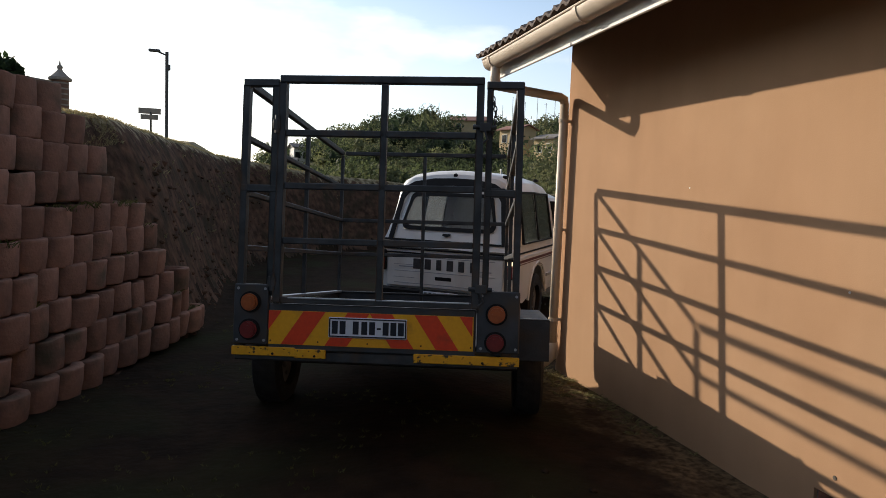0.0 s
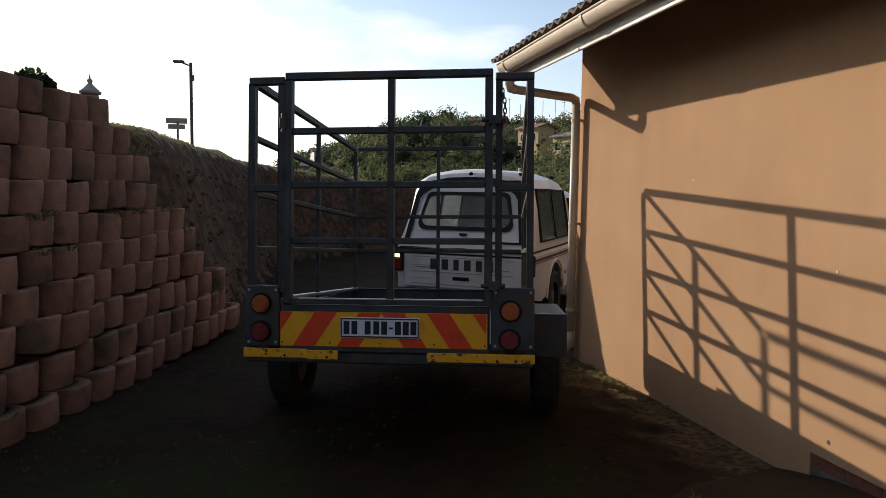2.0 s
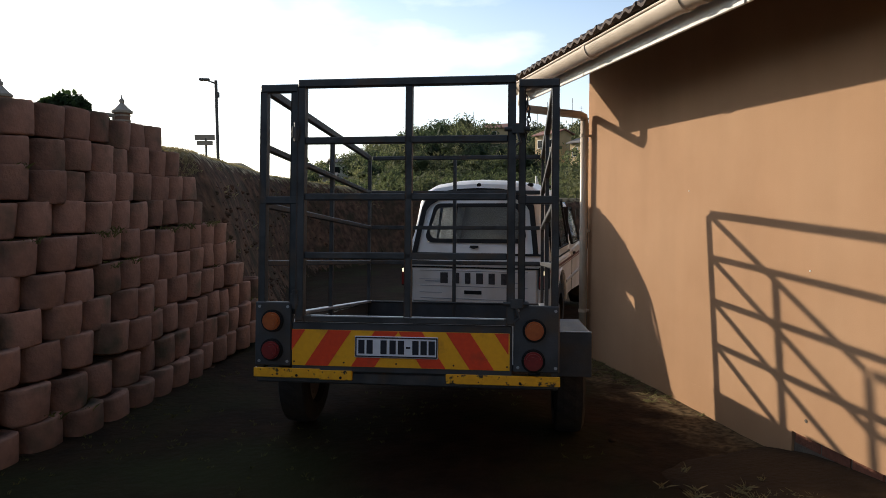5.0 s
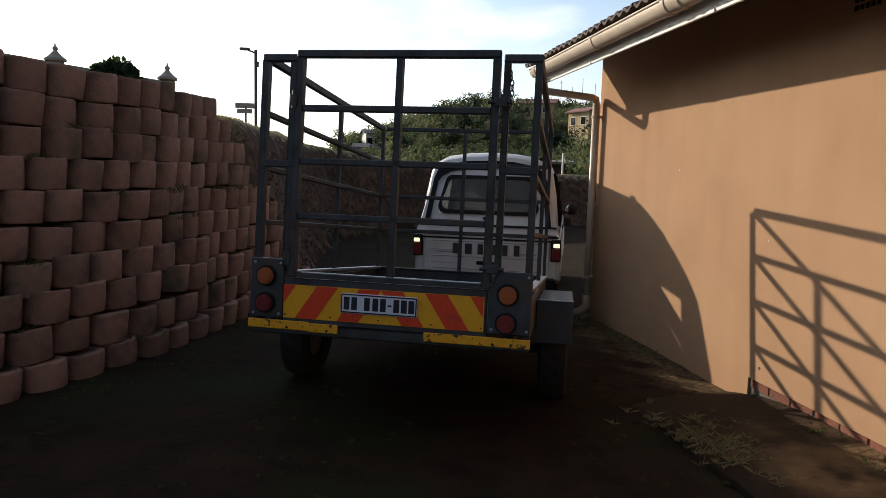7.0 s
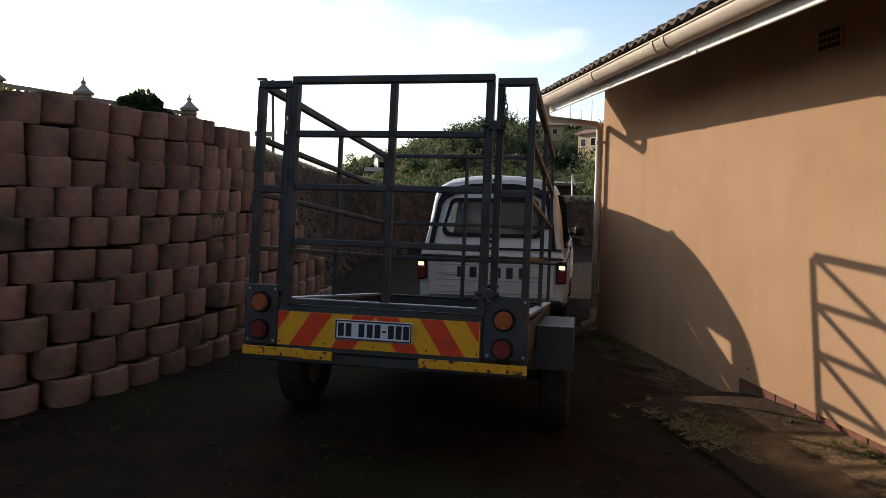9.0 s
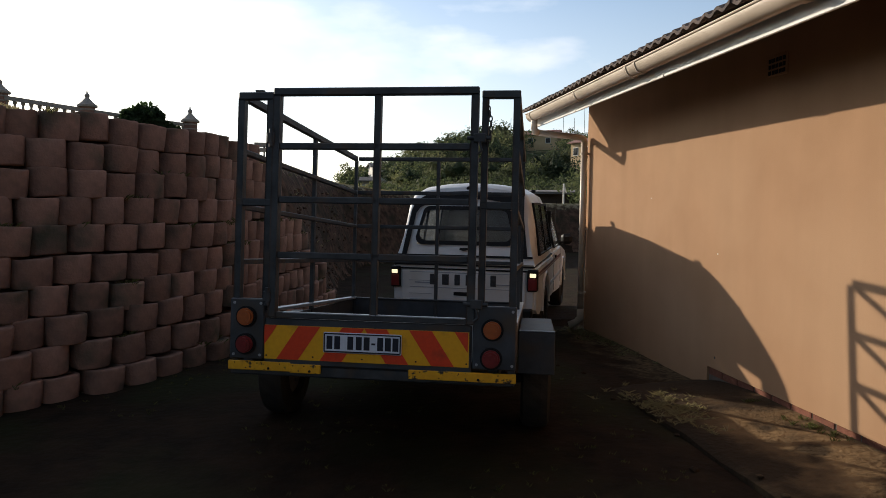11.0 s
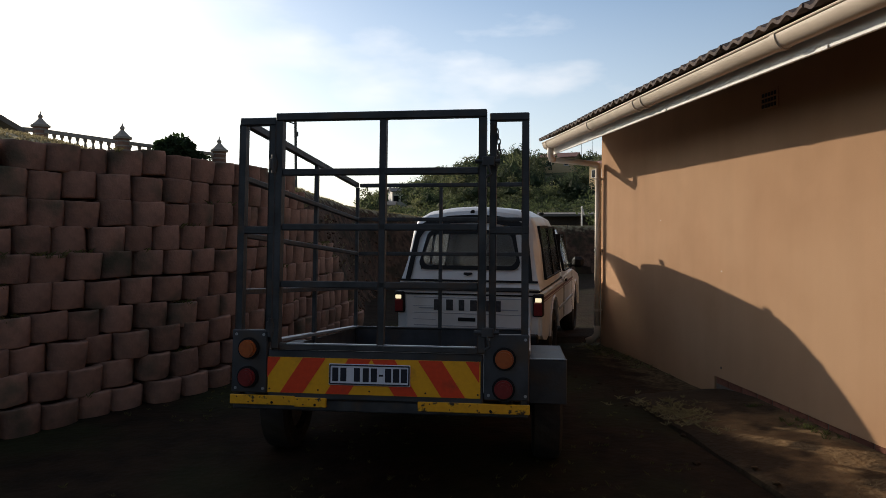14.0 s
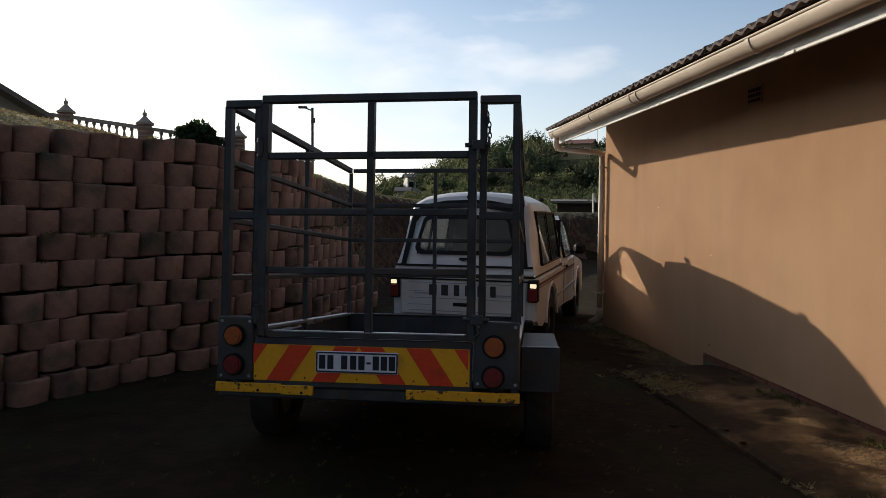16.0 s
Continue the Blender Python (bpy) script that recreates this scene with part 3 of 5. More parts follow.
def steps(a):
    out = []
    for lo, hi, d in a:
        k = max(1, round((hi - lo) / d))
        out += [lo + (hi - lo) * i / k for i in range(k)]
    return out + [a[-1][1]]


gx = steps([(-1500, -300, 300), (-300, -60, 24), (-60, -16, 4), (-16, -8, 0.5), (-8, 0.5, 0.07), (0.5, 14, 0.6), (14, 60, 5), (60, 300, 14), (300, 1500, 300)])
gy = steps([(-1500, -200, 325), (-200, -30, 34), (-30, -13, 1.5), (-13, 4, 0.1), (4, 17, 0.14), (17, 32, 1.2), (32, 200, 7), (200, 1500, 260)])
gverts = [(x, y, height(x, y)) for y in gy for x in gx]
nx = len(gx)
gfaces = [(j * nx + i, j * nx + i + 1, (j + 1) * nx + i + 1, (j + 1) * nx + i) for j in range(len(gy) - 1) for i in range(nx - 1)]
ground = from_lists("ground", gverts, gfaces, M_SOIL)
for f in ground.data.polygons:
    f.use_smooth = True
# the terrace grass colour also has grazing sunlight put into it
ground.data.materials.append(mat("rough_grass_sunlit_tone", (0.34, 0.29, 0.19), (0.20, 0.165, 0.10), 5, 1.0, bump=0.8, bscale=14, c3=(0.12, 0.115, 0.05), scale3=0.5, spec=0.05))
ground.data.materials.append(M_BANK)
ground.data.materials.append(mat("dark_scrub_ground", (0.045, 0.05, 0.02), (0.03, 0.036, 0.016), 0.5, 1.0, bump=0.8, bscale=3, c3=(0.07, 0.065, 0.03), scale3=0.08, spec=0.05))
for f in ground.data.polygons:
    c = f.center
    d, top = rim(c.x, c.y)
    if d > 0.10 + 0.22 * noise.noise(Vector((c.x * 2.6, c.y * 2.6, 4))):
        f.material_index = 2 if c.z <= top + 0.6 and math.hypot(c.x + 3, c.y + 8) < 30 else (3 if math.hypot(c.x + 3, c.y + 8) > 38 and c.x > -12 else 1)
tagged(ground, "bare red-brown earth yard with a cut bank and grassy terrace", "ground", kind="structure")

# clods and stones that stick out of the cut bank
rnd = random.Random(31)
bm = bmesh.new()
bmesh.ops.create_icosphere(bm, subdivisions=1, radius=1.0)
ball_v, ball_f = [v.co.copy() for v in bm.verts], [tuple(v.index for v in f.verts) for f in bm.faces]
bm.free()
cv, cf = [], []
while len(cv) < 620 * len(ball_v):
    x, y = rnd.uniform(-6.0, -2.4), rnd.uniform(-0.6, 10.5)
    if height(x - 0.06, y) - height(x + 0.06, y) < 0.07 or height(x, y) > 1.7:
        continue
    r = 0.012 + 0.05 * rnd.random() ** 3
    q, o = Matrix.Rotation(rnd.uniform(0, 6.28), 3, "Z"), len(cv)
    at, sq = Vector((x, y, height(x, y))), Vector((rnd.uniform(0.7, 1.4), rnd.uniform(0.7, 1.4), rnd.uniform(0.4, 0.8)))
    cv += [at + q @ Vector([a * b * r * rnd.uniform(0.8, 1.15) for a, b in zip(v, sq)]) for v in ball_v]
    cf += [tuple(o + i for i in f) for f in ball_f]
tagged(from_lists("bank_clods", cv, cf, M_CLOD), "loose clods and stones in the cut earth bank", "soil", kind="stuff")

# ---- the house on the right of the drive
YC = 0.1
bm = bmesh.new()
box(bm, 0, 0.23, -16, YC, 0.0, 2.88)
box(bm, 0.23, 9.0, YC - 0.23, YC, 0.0, 2.88)
box(bm, 0.23, 9.0, -16, -15.77, 0.0, 2.88)
box(bm, 8.77, 9.0, -15.77, YC - 0.23, 0.0, 2.88)
box(bm, 0, 0.23, -3.1, YC, -0.5, -0.0001)
wall = part("wall_east", bm, M_PLASTER)
tagged(wall, "ochre plastered house wall with faint streaks", "wall", kind="structure")
bm = bmesh.new()
box(bm, 0.018, 0.21, -16, -3.103, -0.45, -0.001)
box(bm, 0.25, 8.9, YC - 0.22, YC - 0.02, -0.45, -0.001)
plinth = part("plinth", bm, M_MORTAR)
tagged(plinth, "low mortar plinth with a course of red bricks", "plinth", kind="structure")
# soffit, fascia
bm = bmesh.new()
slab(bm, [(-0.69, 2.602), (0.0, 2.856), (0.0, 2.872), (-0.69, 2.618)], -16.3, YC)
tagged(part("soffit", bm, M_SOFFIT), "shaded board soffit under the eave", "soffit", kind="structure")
bm = bmesh.new()
box(bm, -0.71, -0.69, -16.3, 0.32, 2.44, 2.63, 0.004)
for y in [-1.4 - 2.1 * i for i in range(7)]:
    box(bm, -0.718, -0.71, y - 0.05, y + 0.05, 2.436, 2.46, 0.003)
tagged(part("fascia", bm, M_FASCIA), "white painted timber fascia board", "fascia", kind="structure")
bm = bmesh.new()
slab(bm, [(-0.69, 2.56), (4.5, 4.47), (4.5, 4.60), (-0.69, 2.69)], 0.30, 0.325)
tagged(part("bargeboard", bm, M_FASCIA), "white bargeboard at the gable end", "bargeboard", kind="structure")
# gable wall
bm = bmesh.new()
slab(bm, [(0.0, 2.88), (9.0, 2.88), (4.5, 4.45)], YC - 0.23, YC)
tagged(part("gable", bm, M_PLASTER), "ochre plastered gable wall", "wall", kind="structure")

# gutter: a rounded trough with lips, joint sleeves and brackets
gutter = empty("gutter", "cream painted rounded metal gutter along the eave", "gutter")


def trough(r, t):
    cx, cz = -0.785, 2.60
    a = [(cx + r * math.cos(radians(q)), cz + r * math.sin(radians(q)) * 1.25) for q in range(180, 361, 9)]
    b = [(cx + (r - t) * math.cos(radians(q)), cz + (r - t) * math.sin(radians(q)) * 1.25) for q in range(360, 179, -9)]
    return a + b


bm = bmesh.new()
slab(bm, trough(0.072, 0.006), -16.3, 0.12)
tube(bm, [(-0.859, -16.3, 2.603), (-0.859, 0.12, 2.603)], 0.009, 8)
soften(part("trough", bm, M_GUTTER, gutter))
bm = bmesh.new()
slab(bm, trough(0.071, 0.07)[:21], 0.115, 0.124)
part("end_cap", bm, M_GUTTER, gutter)
for y in (-0.05, -1.79, -3.12, -3.30, -5.34, -7.9, -10.4, -13.0):
    bm = bmesh.new()
    slab(bm, trough(0.079, 0.008), y - 0.022, y + 0.022)
    soften(part("joint_sleeve", bm, M_GUTTER, gutter))

pipe = empty("downpipe", "cream painted metal downpipe at the house corner", "downpipe")
PX, PY = -0.07, 0.05
bm = bmesh.new()
tube(bm, [(-0.785, PY - 0.1, 2.55), (-0.785, PY - 0.1, 2.41), (-0.765, PY - 0.09, 2.365), (-0.72, PY - 0.085, 2.355)], 0.043, 14)
part("outlet", bm, M_GUTTER, pipe, smooth=True)
bm = bmesh.new()
tube(bm, [(-0.73, PY - 0.085, 2.355), (-0.12, PY, 2.315), (PX - 0.01, PY, 2.295), (PX, PY, 2.25)], 0.04, 14)
part("offset_bend", bm, M_GUTTER, pipe, smooth=True)
bm = bmesh.new()
tube(bm, [(PX, PY, 2.26), (PX, PY, -0.06)], 0.041, 14)
part("vertical_pipe", bm, M_GUTTER, pipe, smooth=True)
bm = bmesh.new()
tube(bm, [(PX, PY, 0.03), (PX, PY, -0.10), (PX - 0.05, PY + 0.02, -0.16), (PX - 0.14, PY + 0.05, -0.2)], 0.047, 14)
part("shoe", bm, M_GUTTER, pipe, smooth=True)
for z in (2.1, 1.1, 0.25):
    bm = bmesh.new()
    disc(bm, (PX, PY, z), (0, 0, 1), 0.047, 0.03, 14)
    box(bm, PX + 0.02, 0.0, PY - 0.012, PY + 0.012, z - 0.012, z + 0.012)
    part("pipe_clip", bm, M_GUTTER, pipe)

# air brick under the eave
vent = empty("air_vent", "small terracotta air brick high in the wall", "vent")
bm = bmesh.new()
box(bm, -0.012, 0.0, -4.07, -3.83, 2.40, 2.56, 0.003)
part("frame", bm, M_PLASTER, vent)
# raised black blocks stand in for the shade inside the openings
for i in range(5):
    for j in range(3):
        bm = bmesh.new()
        box(bm, -0.016, -0.010, -4.05 + i * 0.042, -4.02 + i * 0.042, 2.415 + j * 0.045, 2.445 + j * 0.045)
        part("hole", bm, M_TRIM, vent)

# concrete apron along the wall
bm = bmesh.new()
rnd = random.Random(4)
ys = [-16 + 0.25 * i for i in range(54)]
rows_ = []
for y in ys:
    e = -0.95 + 0.05 * noise.noise(Vector((0, y * 1.7, 0))) + 0.03 * noise.noise(Vector((5, y * 6, 0)))
    xs = [0.016, -0.3, -0.62, e + 0.05, e, e - 0.005]
    sink = 0.17 * max(0.0, min(1.0, (y + 3.7) / 0.95)) ** 1.6
    zs = [-0.045 - sink, -0.06 - sink, -0.075 - sink, -0.095 - sink, -0.112 - sink, -0.36]
    rows_.append([bm.verts.new((x, y, z + (0.012 * noise.noise(Vector((x * 3, y * 3, 1))) if z > -0.2 else 0))) for x, z in zip(xs, zs)])
for a, b in zip(rows_, rows_[1:]):
    for i in range(5):
        bm.faces.new((a[i], a[i + 1], b[i + 1], b[i]))
tagged(part("apron", bm, M_CONCRETE), "cracked and stained concrete apron beside the house wall", "paving", kind="structure")

# roof: battened tile sheet behind, and a row of single eave tiles
PITCH = 20.2
TAN = math.tan(radians(PITCH))
roof = tagged(new("roof"), "dark tiled pitched roof with wavy eave tiles", "roof", kind="structure")
bm = bmesh.new()
cols = [(-16.3 + 0.025 * i) for i in range(int(16.75 / 0.025))]
ring = []
for y in cols:
    w = 0.018 * math.cos(2 * math.pi * y / 0.15)
    ring.append([bm.verts.new((x, y, 2.67 + (x + 0.83) * TAN + w)) for x in (-0.48, 4.5)] + [bm.verts.new((x, y, 2.615 + (x + 0.83) * TAN)) for x in (-0.48, 4.5)])
for a, b in zip(ring, ring[1:]):
    bm.faces.new((a[0], a[1], b[1], b[0]))
    bm.faces.new((a[2], a[3], b[3], b[2]))
for e in (ring[0], ring[-1]):
    bm.faces.new((e[0], e[1], e[3], e[2]))
part("tile_field", bm, M_TILE, roof)
bm = bmesh.new()
box(bm, 4.5, 9.9, -16.3, 0.42, 2.5, 2.62, m=Matrix.Translation((4.5, 0, 4.33)) @ Matrix.Rotation(radians(PITCH), 4, "Y") @ Matrix.Translation((-4.5, 0, -2.56)))
part("far_slope", bm, M_TILE, roof)


# ---- retaining wall of round-faced planter blocks
def block_mesh(rnd):
    """A planter block with a rounded, slightly tapering face, hollow at the top."""
    w, h, dpt = 0.152, 0.228, 0.27
    bm = bmesh.new()
    n = 9
    rings = []
    for z, k in ((0, 0.89), (0.012, 0.92), (h * 0.45, 0.975), (h - 0.02, 1.0), (h - 0.006, 0.995), (h, 0.965)):
        pts = []
        for i in range(n):
            a = math.pi * i / (n - 1)
            pts.append((math.cos(a) * w * k, -math.sin(a) ** 0.6 * 0.125 * k + rnd.uniform(-0.003, 0.003), z + rnd.uniform(-0.004, 0.004)))
        pts += [(-w * k, dpt, z), (w * k, dpt, z)]
        rings.append(pts)
    inner = [(p[0] * 0.78, p[1] * 0.5 + 0.03, h - 0.004) for p in rings[-1]]
    soil = [(p[0] * 0.76, p[1] * 0.5 + 0.032, h - 0.07) for p in rings[-1]]
    rings += [inner, soil]
    loft(bm, rings)
    me = bpy.data.meshes.new("block")
    bmesh.ops.recalc_face_normals(bm, faces=bm.faces)
    bm.to_mesh(me)
    bm.free()
    me.materials.append(M_BLOCK)
    for f in me.polygons:
        f.use_smooth = True
    return me


rnd = random.Random(11)
retaining = tagged(new("retaining_wall"), "leaning retaining wall of weathered round-faced terracotta planter blocks", "wall", kind="structure")
BLOCKS = [block_mesh(rnd) for _ in range(8)]
ROWS, RH = 10, 0.23
spare_v, spare_f, grass_spots = [], [], []


LINE = [(-3.85, 2.2), (-4.05, 1.3), (-4.40, 0.05), (-4.72, -1.25), (-5.03, -1.95), (-5.40, -2.55), (-5.95, -3.1), (-6.45, -3.75), (-7.5, -5.0), (-9.0, -6.7)]


def along(s):
    """The place at s metres along the top of the wall, from its far end, and the heading there."""
    pts = []
    for k in range(-1, 2):
        q = max(0.0, s + 0.35 * k)
        for a, b in zip(LINE, LINE[1:]):
            L = math.hypot(b[0] - a[0], b[1] - a[1])
            if q <= L or b is LINE[-1]:
                pts.append((a[0] + (b[0] - a[0]) * q / L, a[1] + (b[1] - a[1]) * q / L))
                break
            q -= L
    p = Vector((sum(q[0] for q in pts) / 3, sum(q[1] for q in pts) / 3))
    d = (Vector(pts[2]) - Vector(pts[0])).normalized()
    return p, d


placed = []
for r in range(ROWS):
    s = 2.20 * r / (ROWS - 1) + (0.15 if r in (1, 3, 6) else 0.0) * (r < ROWS - 1)
    while s < 11.0:
        p, d = along(s)
        n = Vector((-d.y, d.x))
        q = p + n * (0.045 * (ROWS - 1 - r) + 0.020 * rnd.gauss(0, 1))
        placed.append((q.x, q.y, -0.17 + r * RH + 0.010 * rnd.gauss(0, 1) + 0.007 * math.sin(s * 1.1 + r * 1.7), r, math.degrees(math.atan2(n.y, n.x)) + 90))
        s += 0.302 + 0.012 * rnd.gauss(0, 1)
placed.sort(key=lambda p: abs(p[1] + 2.0))
for k, (x, y, z, r, a) in enumerate(placed):
    m = pose(x, y, z, rnd.gauss(0, 2.2), rnd.gauss(0, 1.6), a + rnd.gauss(0, 4.5))
    me = BLOCKS[k % 8]
    if k < 296:
        ob = new("block", me)
        ob.parent = retaining
        ob.matrix_local = m
    else:
        o = len(spare_v)
        spare_v += [m @ v.co for v in me.vertices]
        spare_f += [tuple(o + q for q in f.vertices) for f in me.polygons]
    if rnd.random() < (0.55 if r == 5 else 0.1):
        for _ in range(3):
            grass_spots.append((x + rnd.gauss(0.04, 0.06), y + rnd.gauss(-0.03, 0.06), z + 0.2))
if spare_f:
    more = from_lists("far_blocks", spare_v, spare_f, M_BLOCK, retaining)
    for f in more.data.polygons:
        f.use_smooth = True
    tagged(more, kind="stuff")
bm = tufts(bmesh.new(), grass_spots, 0.055, 14, rnd, 1.5)
tagged(part("wall_weeds", bm, M_GRASS), "small green weeds growing from the planter blocks", "weeds", kind="stuff")


# ---- the livestock trailer
trailer = empty("trailer", "galvanised steel livestock trailer with a tall open cage", "trailer")
XL, XR, LEN = -0.765, 0.835, 2.57
RAILS = (1.375, 1.06, 0.745, 0.43)
RIM = 0.10


def t_bar(name, a, b, w=0.042, d=None, mt=None, parent=None):
    return part(name, bar(bmesh.new(), a, b, w, d), mt or M_STEEL, parent or trailer)


# corner posts and side frames
for x in (XL + 0.02, XR - 0.02):
    for y in (0.02, 1.33, LEN - 0.02):
        t_bar("side_post", (x, y, RIM - 0.3), (x, y, RAILS[0] - 0.021), 0.038 if y < 0.1 else 0.028)
    for z in RAILS:
        t_bar("side_rail", (x, 0.042, z), (x, LEN - 0.042, z), 0.038, 0.044 if z == RAILS[0] else 0.031)
# front frame
xm = (XL + XR) / 2
t_bar("front_post", (xm, LEN - 0.02, -0.1), (xm, LEN - 0.02, RAILS[0] - 0.02), 0.03)
for z in RAILS:
    t_bar("front_rail", (XL + 0.042, LEN - 0.02, z), (XR - 0.042, LEN - 0.02, z), 0.034)
# fixed rear wings beside the gate
for a, b in ((XL + 0.042, -0.555), (0.625, XR - 0.042)):
    inner = b - 0.02 if a < 0 else a + 0.02
    t_bar("wing_post", (inner, 0.02, 0.16), (inner, 0.02, 1.355), 0.036)
    for z in (1.375, 0.77):
        t_bar("wing_rail", (a - (0.042 if a < 0 else 0), 0.02, z), (b + (0.042 if a > 0 else 0), 0.02, z), 0.042)
# hinged gate
gate = part("gate", bar(bmesh.new(), (-0.545, -0.012, 1.39), (0.612, -0.012, 1.39), 0.042), M_STEEL, trailer, "tall square-tube rear gate")
t_bar("gate_post", (-0.524, -0.012, 0.125), (-0.524, -0.012, 1.368), 0.042, parent=gate)
t_bar("gate_post", (0.591, -0.012, 0.125), (0.591, -0.012, 1.368), 0.042, parent=gate)
t_bar("gate_post", (0.055, -0.012, 0.145), (0.055, -0.012, 1.368), 0.036, parent=gate)
for z in (1.085, 0.785, 0.475):
    t_bar("gate_rail", (-0.503, -0.012, z), (0.57, -0.012, z), 0.036, parent=gate)
t_bar("gate_rail", (-0.545, -0.012, 0.140), (0.612, -0.012, 0.140), 0.034, parent=gate)
part("worn_lip", box(bmesh.new(), -0.46, 0.56, -0.031, 0.002, 0.150, 0.158, 0.002), M_BRIGHT, gate, "bare worn steel edge")
for z in (1.13, 0.24):
    bm = bmesh.new()
    disc(bm, (-0.55, -0.03, z), (0, 0, 1), 0.016, 0.1, 12)
    box(bm, -0.575, -0.53, -0.042, -0.02, z - 0.03, z + 0.03, 0.004)
    part("hinge", bm, M_STEEL, gate)
for z in (1.13, 0.235):
    bm = bmesh.new()
    disc(bm, (0.618, -0.035, z), (1, 0, 0), 0.012, 0.13, 10)
    box(bm, 0.59, 0.655, -0.05, -0.03, z - 0.025, z + 0.025, 0.004)
    tube(bm, [(0.62, -0.05, z - 0.02), (0.635, -0.055, z - 0.07), (0.61, -0.055, z - 0.09)], 0.006, 6)
    part("latch", bm, M_STEEL, gate)
chain = part("chain", bmesh.new(), M_STEEL, trailer, "short hanging steel chain")
bm = bmesh.new()
for i in range(9):
    p = Vector((0.655 + 0.022 * math.sin(i * 0.35), -0.005, 1.32 - 0.027 * i))
    q = [p + Vector((math.cos(a) * 0.009 * (1 if i % 2 else 0.35), math.cos(a) * 0.009 * (0.35 if i % 2 else 1), math.sin(a) * 0.018)) for a in [k * math.pi / 4 for k in range(9)]]
    tube(bm, q, 0.0035, 5, False)
bm.to_mesh(chain.data)
bm.free()
chain.data.materials.clear()
chain.data.materials.append(M_STEEL)
# box: floor, sides, front board, tailboard
part("floor", box(bmesh.new(), XL, XR, 0.03, LEN, -0.115, -0.085), M_SHEET, trailer, "dark steel load floor")
for x, s in ((XL, 1), (XR, -1)):
    part("side_panel", box(bmesh.new(), min(x, x + s * 0.02), max(x, x + s * 0.02), 0.045, LEN, -0.14, RIM - 0.04, 0.004), M_SHEET, trailer)
    part("side_rim", bar(bmesh.new(), (x + s * 0.019, 0.045, RIM + 0.028), (x + s * 0.019, LEN, RIM - 0.028), 0.06, 0.02), M_BRIGHT, trailer, "worn bright steel rim")
part("front_board", box(bmesh.new(), XL + 0.02, XR - 0.02, LEN - 0.03, LEN - 0.012, -0.14, RIM - 0.035, 0.004), M_SHEET, trailer)
part("front_rim", box(bmesh.new(), XL + 0.05, XR - 0.05, LEN - 0.045, LEN, RIM - 0.034, RIM - 0.02, 0.004), M_STEEL, trailer)
part("tailboard", box(bmesh.new(), -0.565, 0.60, -0.02, 0.03, -0.14, 0.120, 0.006), M_SHEET, trailer, "grey steel tailboard")
for x0, x1 in ((XL - 0.005, -0.57), (0.606, XR + 0.005)):
    part("lamp_panel", box(bmesh.new(), x0, x1, -0.022, 0.03, -0.115, 0.225, 0.006), M_SHEET, trailer, "grey steel panel behind the lamps")
part("rear_beam", box(bmesh.new(), XL, XR, -0.01, 0.07, -0.205, -0.142, 0.008), M_STEEL, trailer, "heavy steel cross beam")
# lamps
for x, z, mt, nm in ((-0.672, 0.124, M_AMBER, "amber_lamp"), (-0.674, -0.03, M_REDLENS, "red_lamp"), (0.712, 0.10, M_AMBER, "amber_lamp"), (0.708, -0.054, M_REDLENS, "red_lamp")):
    lamp_ = part(nm, disc(bmesh.new(), (x, -0.045, z), (0, 1, 0), 0.048, 0.03, 28, 0.01), mt, trailer, "round lamp with a plain lens")
    bm = bmesh.new()
    disc(bm, (x, -0.03, z), (0, 1, 0), 0.06, 0.018, 28, 0.004)
    part("rubber_ring", bm, M_TRIM, lamp_)
    bm = bmesh.new()
    disc(bm, (x, -0.0605, z), (0, 1, 0), 0.024, 0.004, 20, 0.0015)
    part("lens_boss", bm, mt, lamp_)
# chevron board: red and yellow slanting stripes that meet in the middle
chev = part("chevron_board", box(bmesh.new(), -0.562, 0.588, -0.026, -0.0205, -0.108, 0.082), M_YELLOW, trailer, "red and yellow reflective chevron board")
HW = 0.125
for side in (-1, 1):
    for k in range(3):
        x0 = k * 2 * HW
        poly = clip_x([(x0, 0.081), (x0 + HW, 0.081), (x0 + 2 * HW, -0.107), (x0 + HW, -0.107)], 0.0, 0.573)
        poly = [(0.009 + side * x, z) for x, z in poly]
        part("red_stripe", slab(bmesh.new(), poly[::side], -0.0285, -0.0265), M_RED, chev)
for x in (-0.55, 0.30, 0.0, -0.28, 0.575):
    part("rivet", disc(bmesh.new(), (x, -0.029, -0.088), (0, 1, 0), 0.0045, 0.004, 8), M_TRIM, chev)
for x0, x1, z in ((XL - 0.008, -0.41, -0.15), (-0.412, -0.235, -0.156), (0.26, XR + 0.008, -0.158)):
    strip = part("yellow_strip", box(bmesh.new(), x0, x1, -0.03, -0.012, z - 0.025, z + 0.025, 0.003), M_YELLOWWORN, trailer, "scuffed yellow reflector strip")
    for i in range(5):
        u = x0 + (x1 - x0) * (i + 0.6) / 5.5
        part("rivet", disc(bmesh.new(), (u, -0.031, z + (-0.012 if i % 2 else 0.015)), (0, 1, 0), 0.0035 + 0.004 * (i == 3), 0.003, 8), M_TRIM, strip)
# number plate with bars in place of its characters
plate = part("number_plate", box(bmesh.new(), -0.22, 0.22, -0.036, -0.0295, -0.058, 0.055, 0.003), M_PLATE, trailer, "white number plate with a dark border")
for b in ((-0.214, 0.214, 0.044, 0.051), (-0.214, 0.214, -0.054, -0.047), (-0.217, -0.210, -0.05, 0.047), (0.210, 0.217, -0.05, 0.047)):
    part("plate_border", box(bmesh.new(), b[0], b[1], -0.038, -0.0362, b[2], b[3]), M_INK, plate)
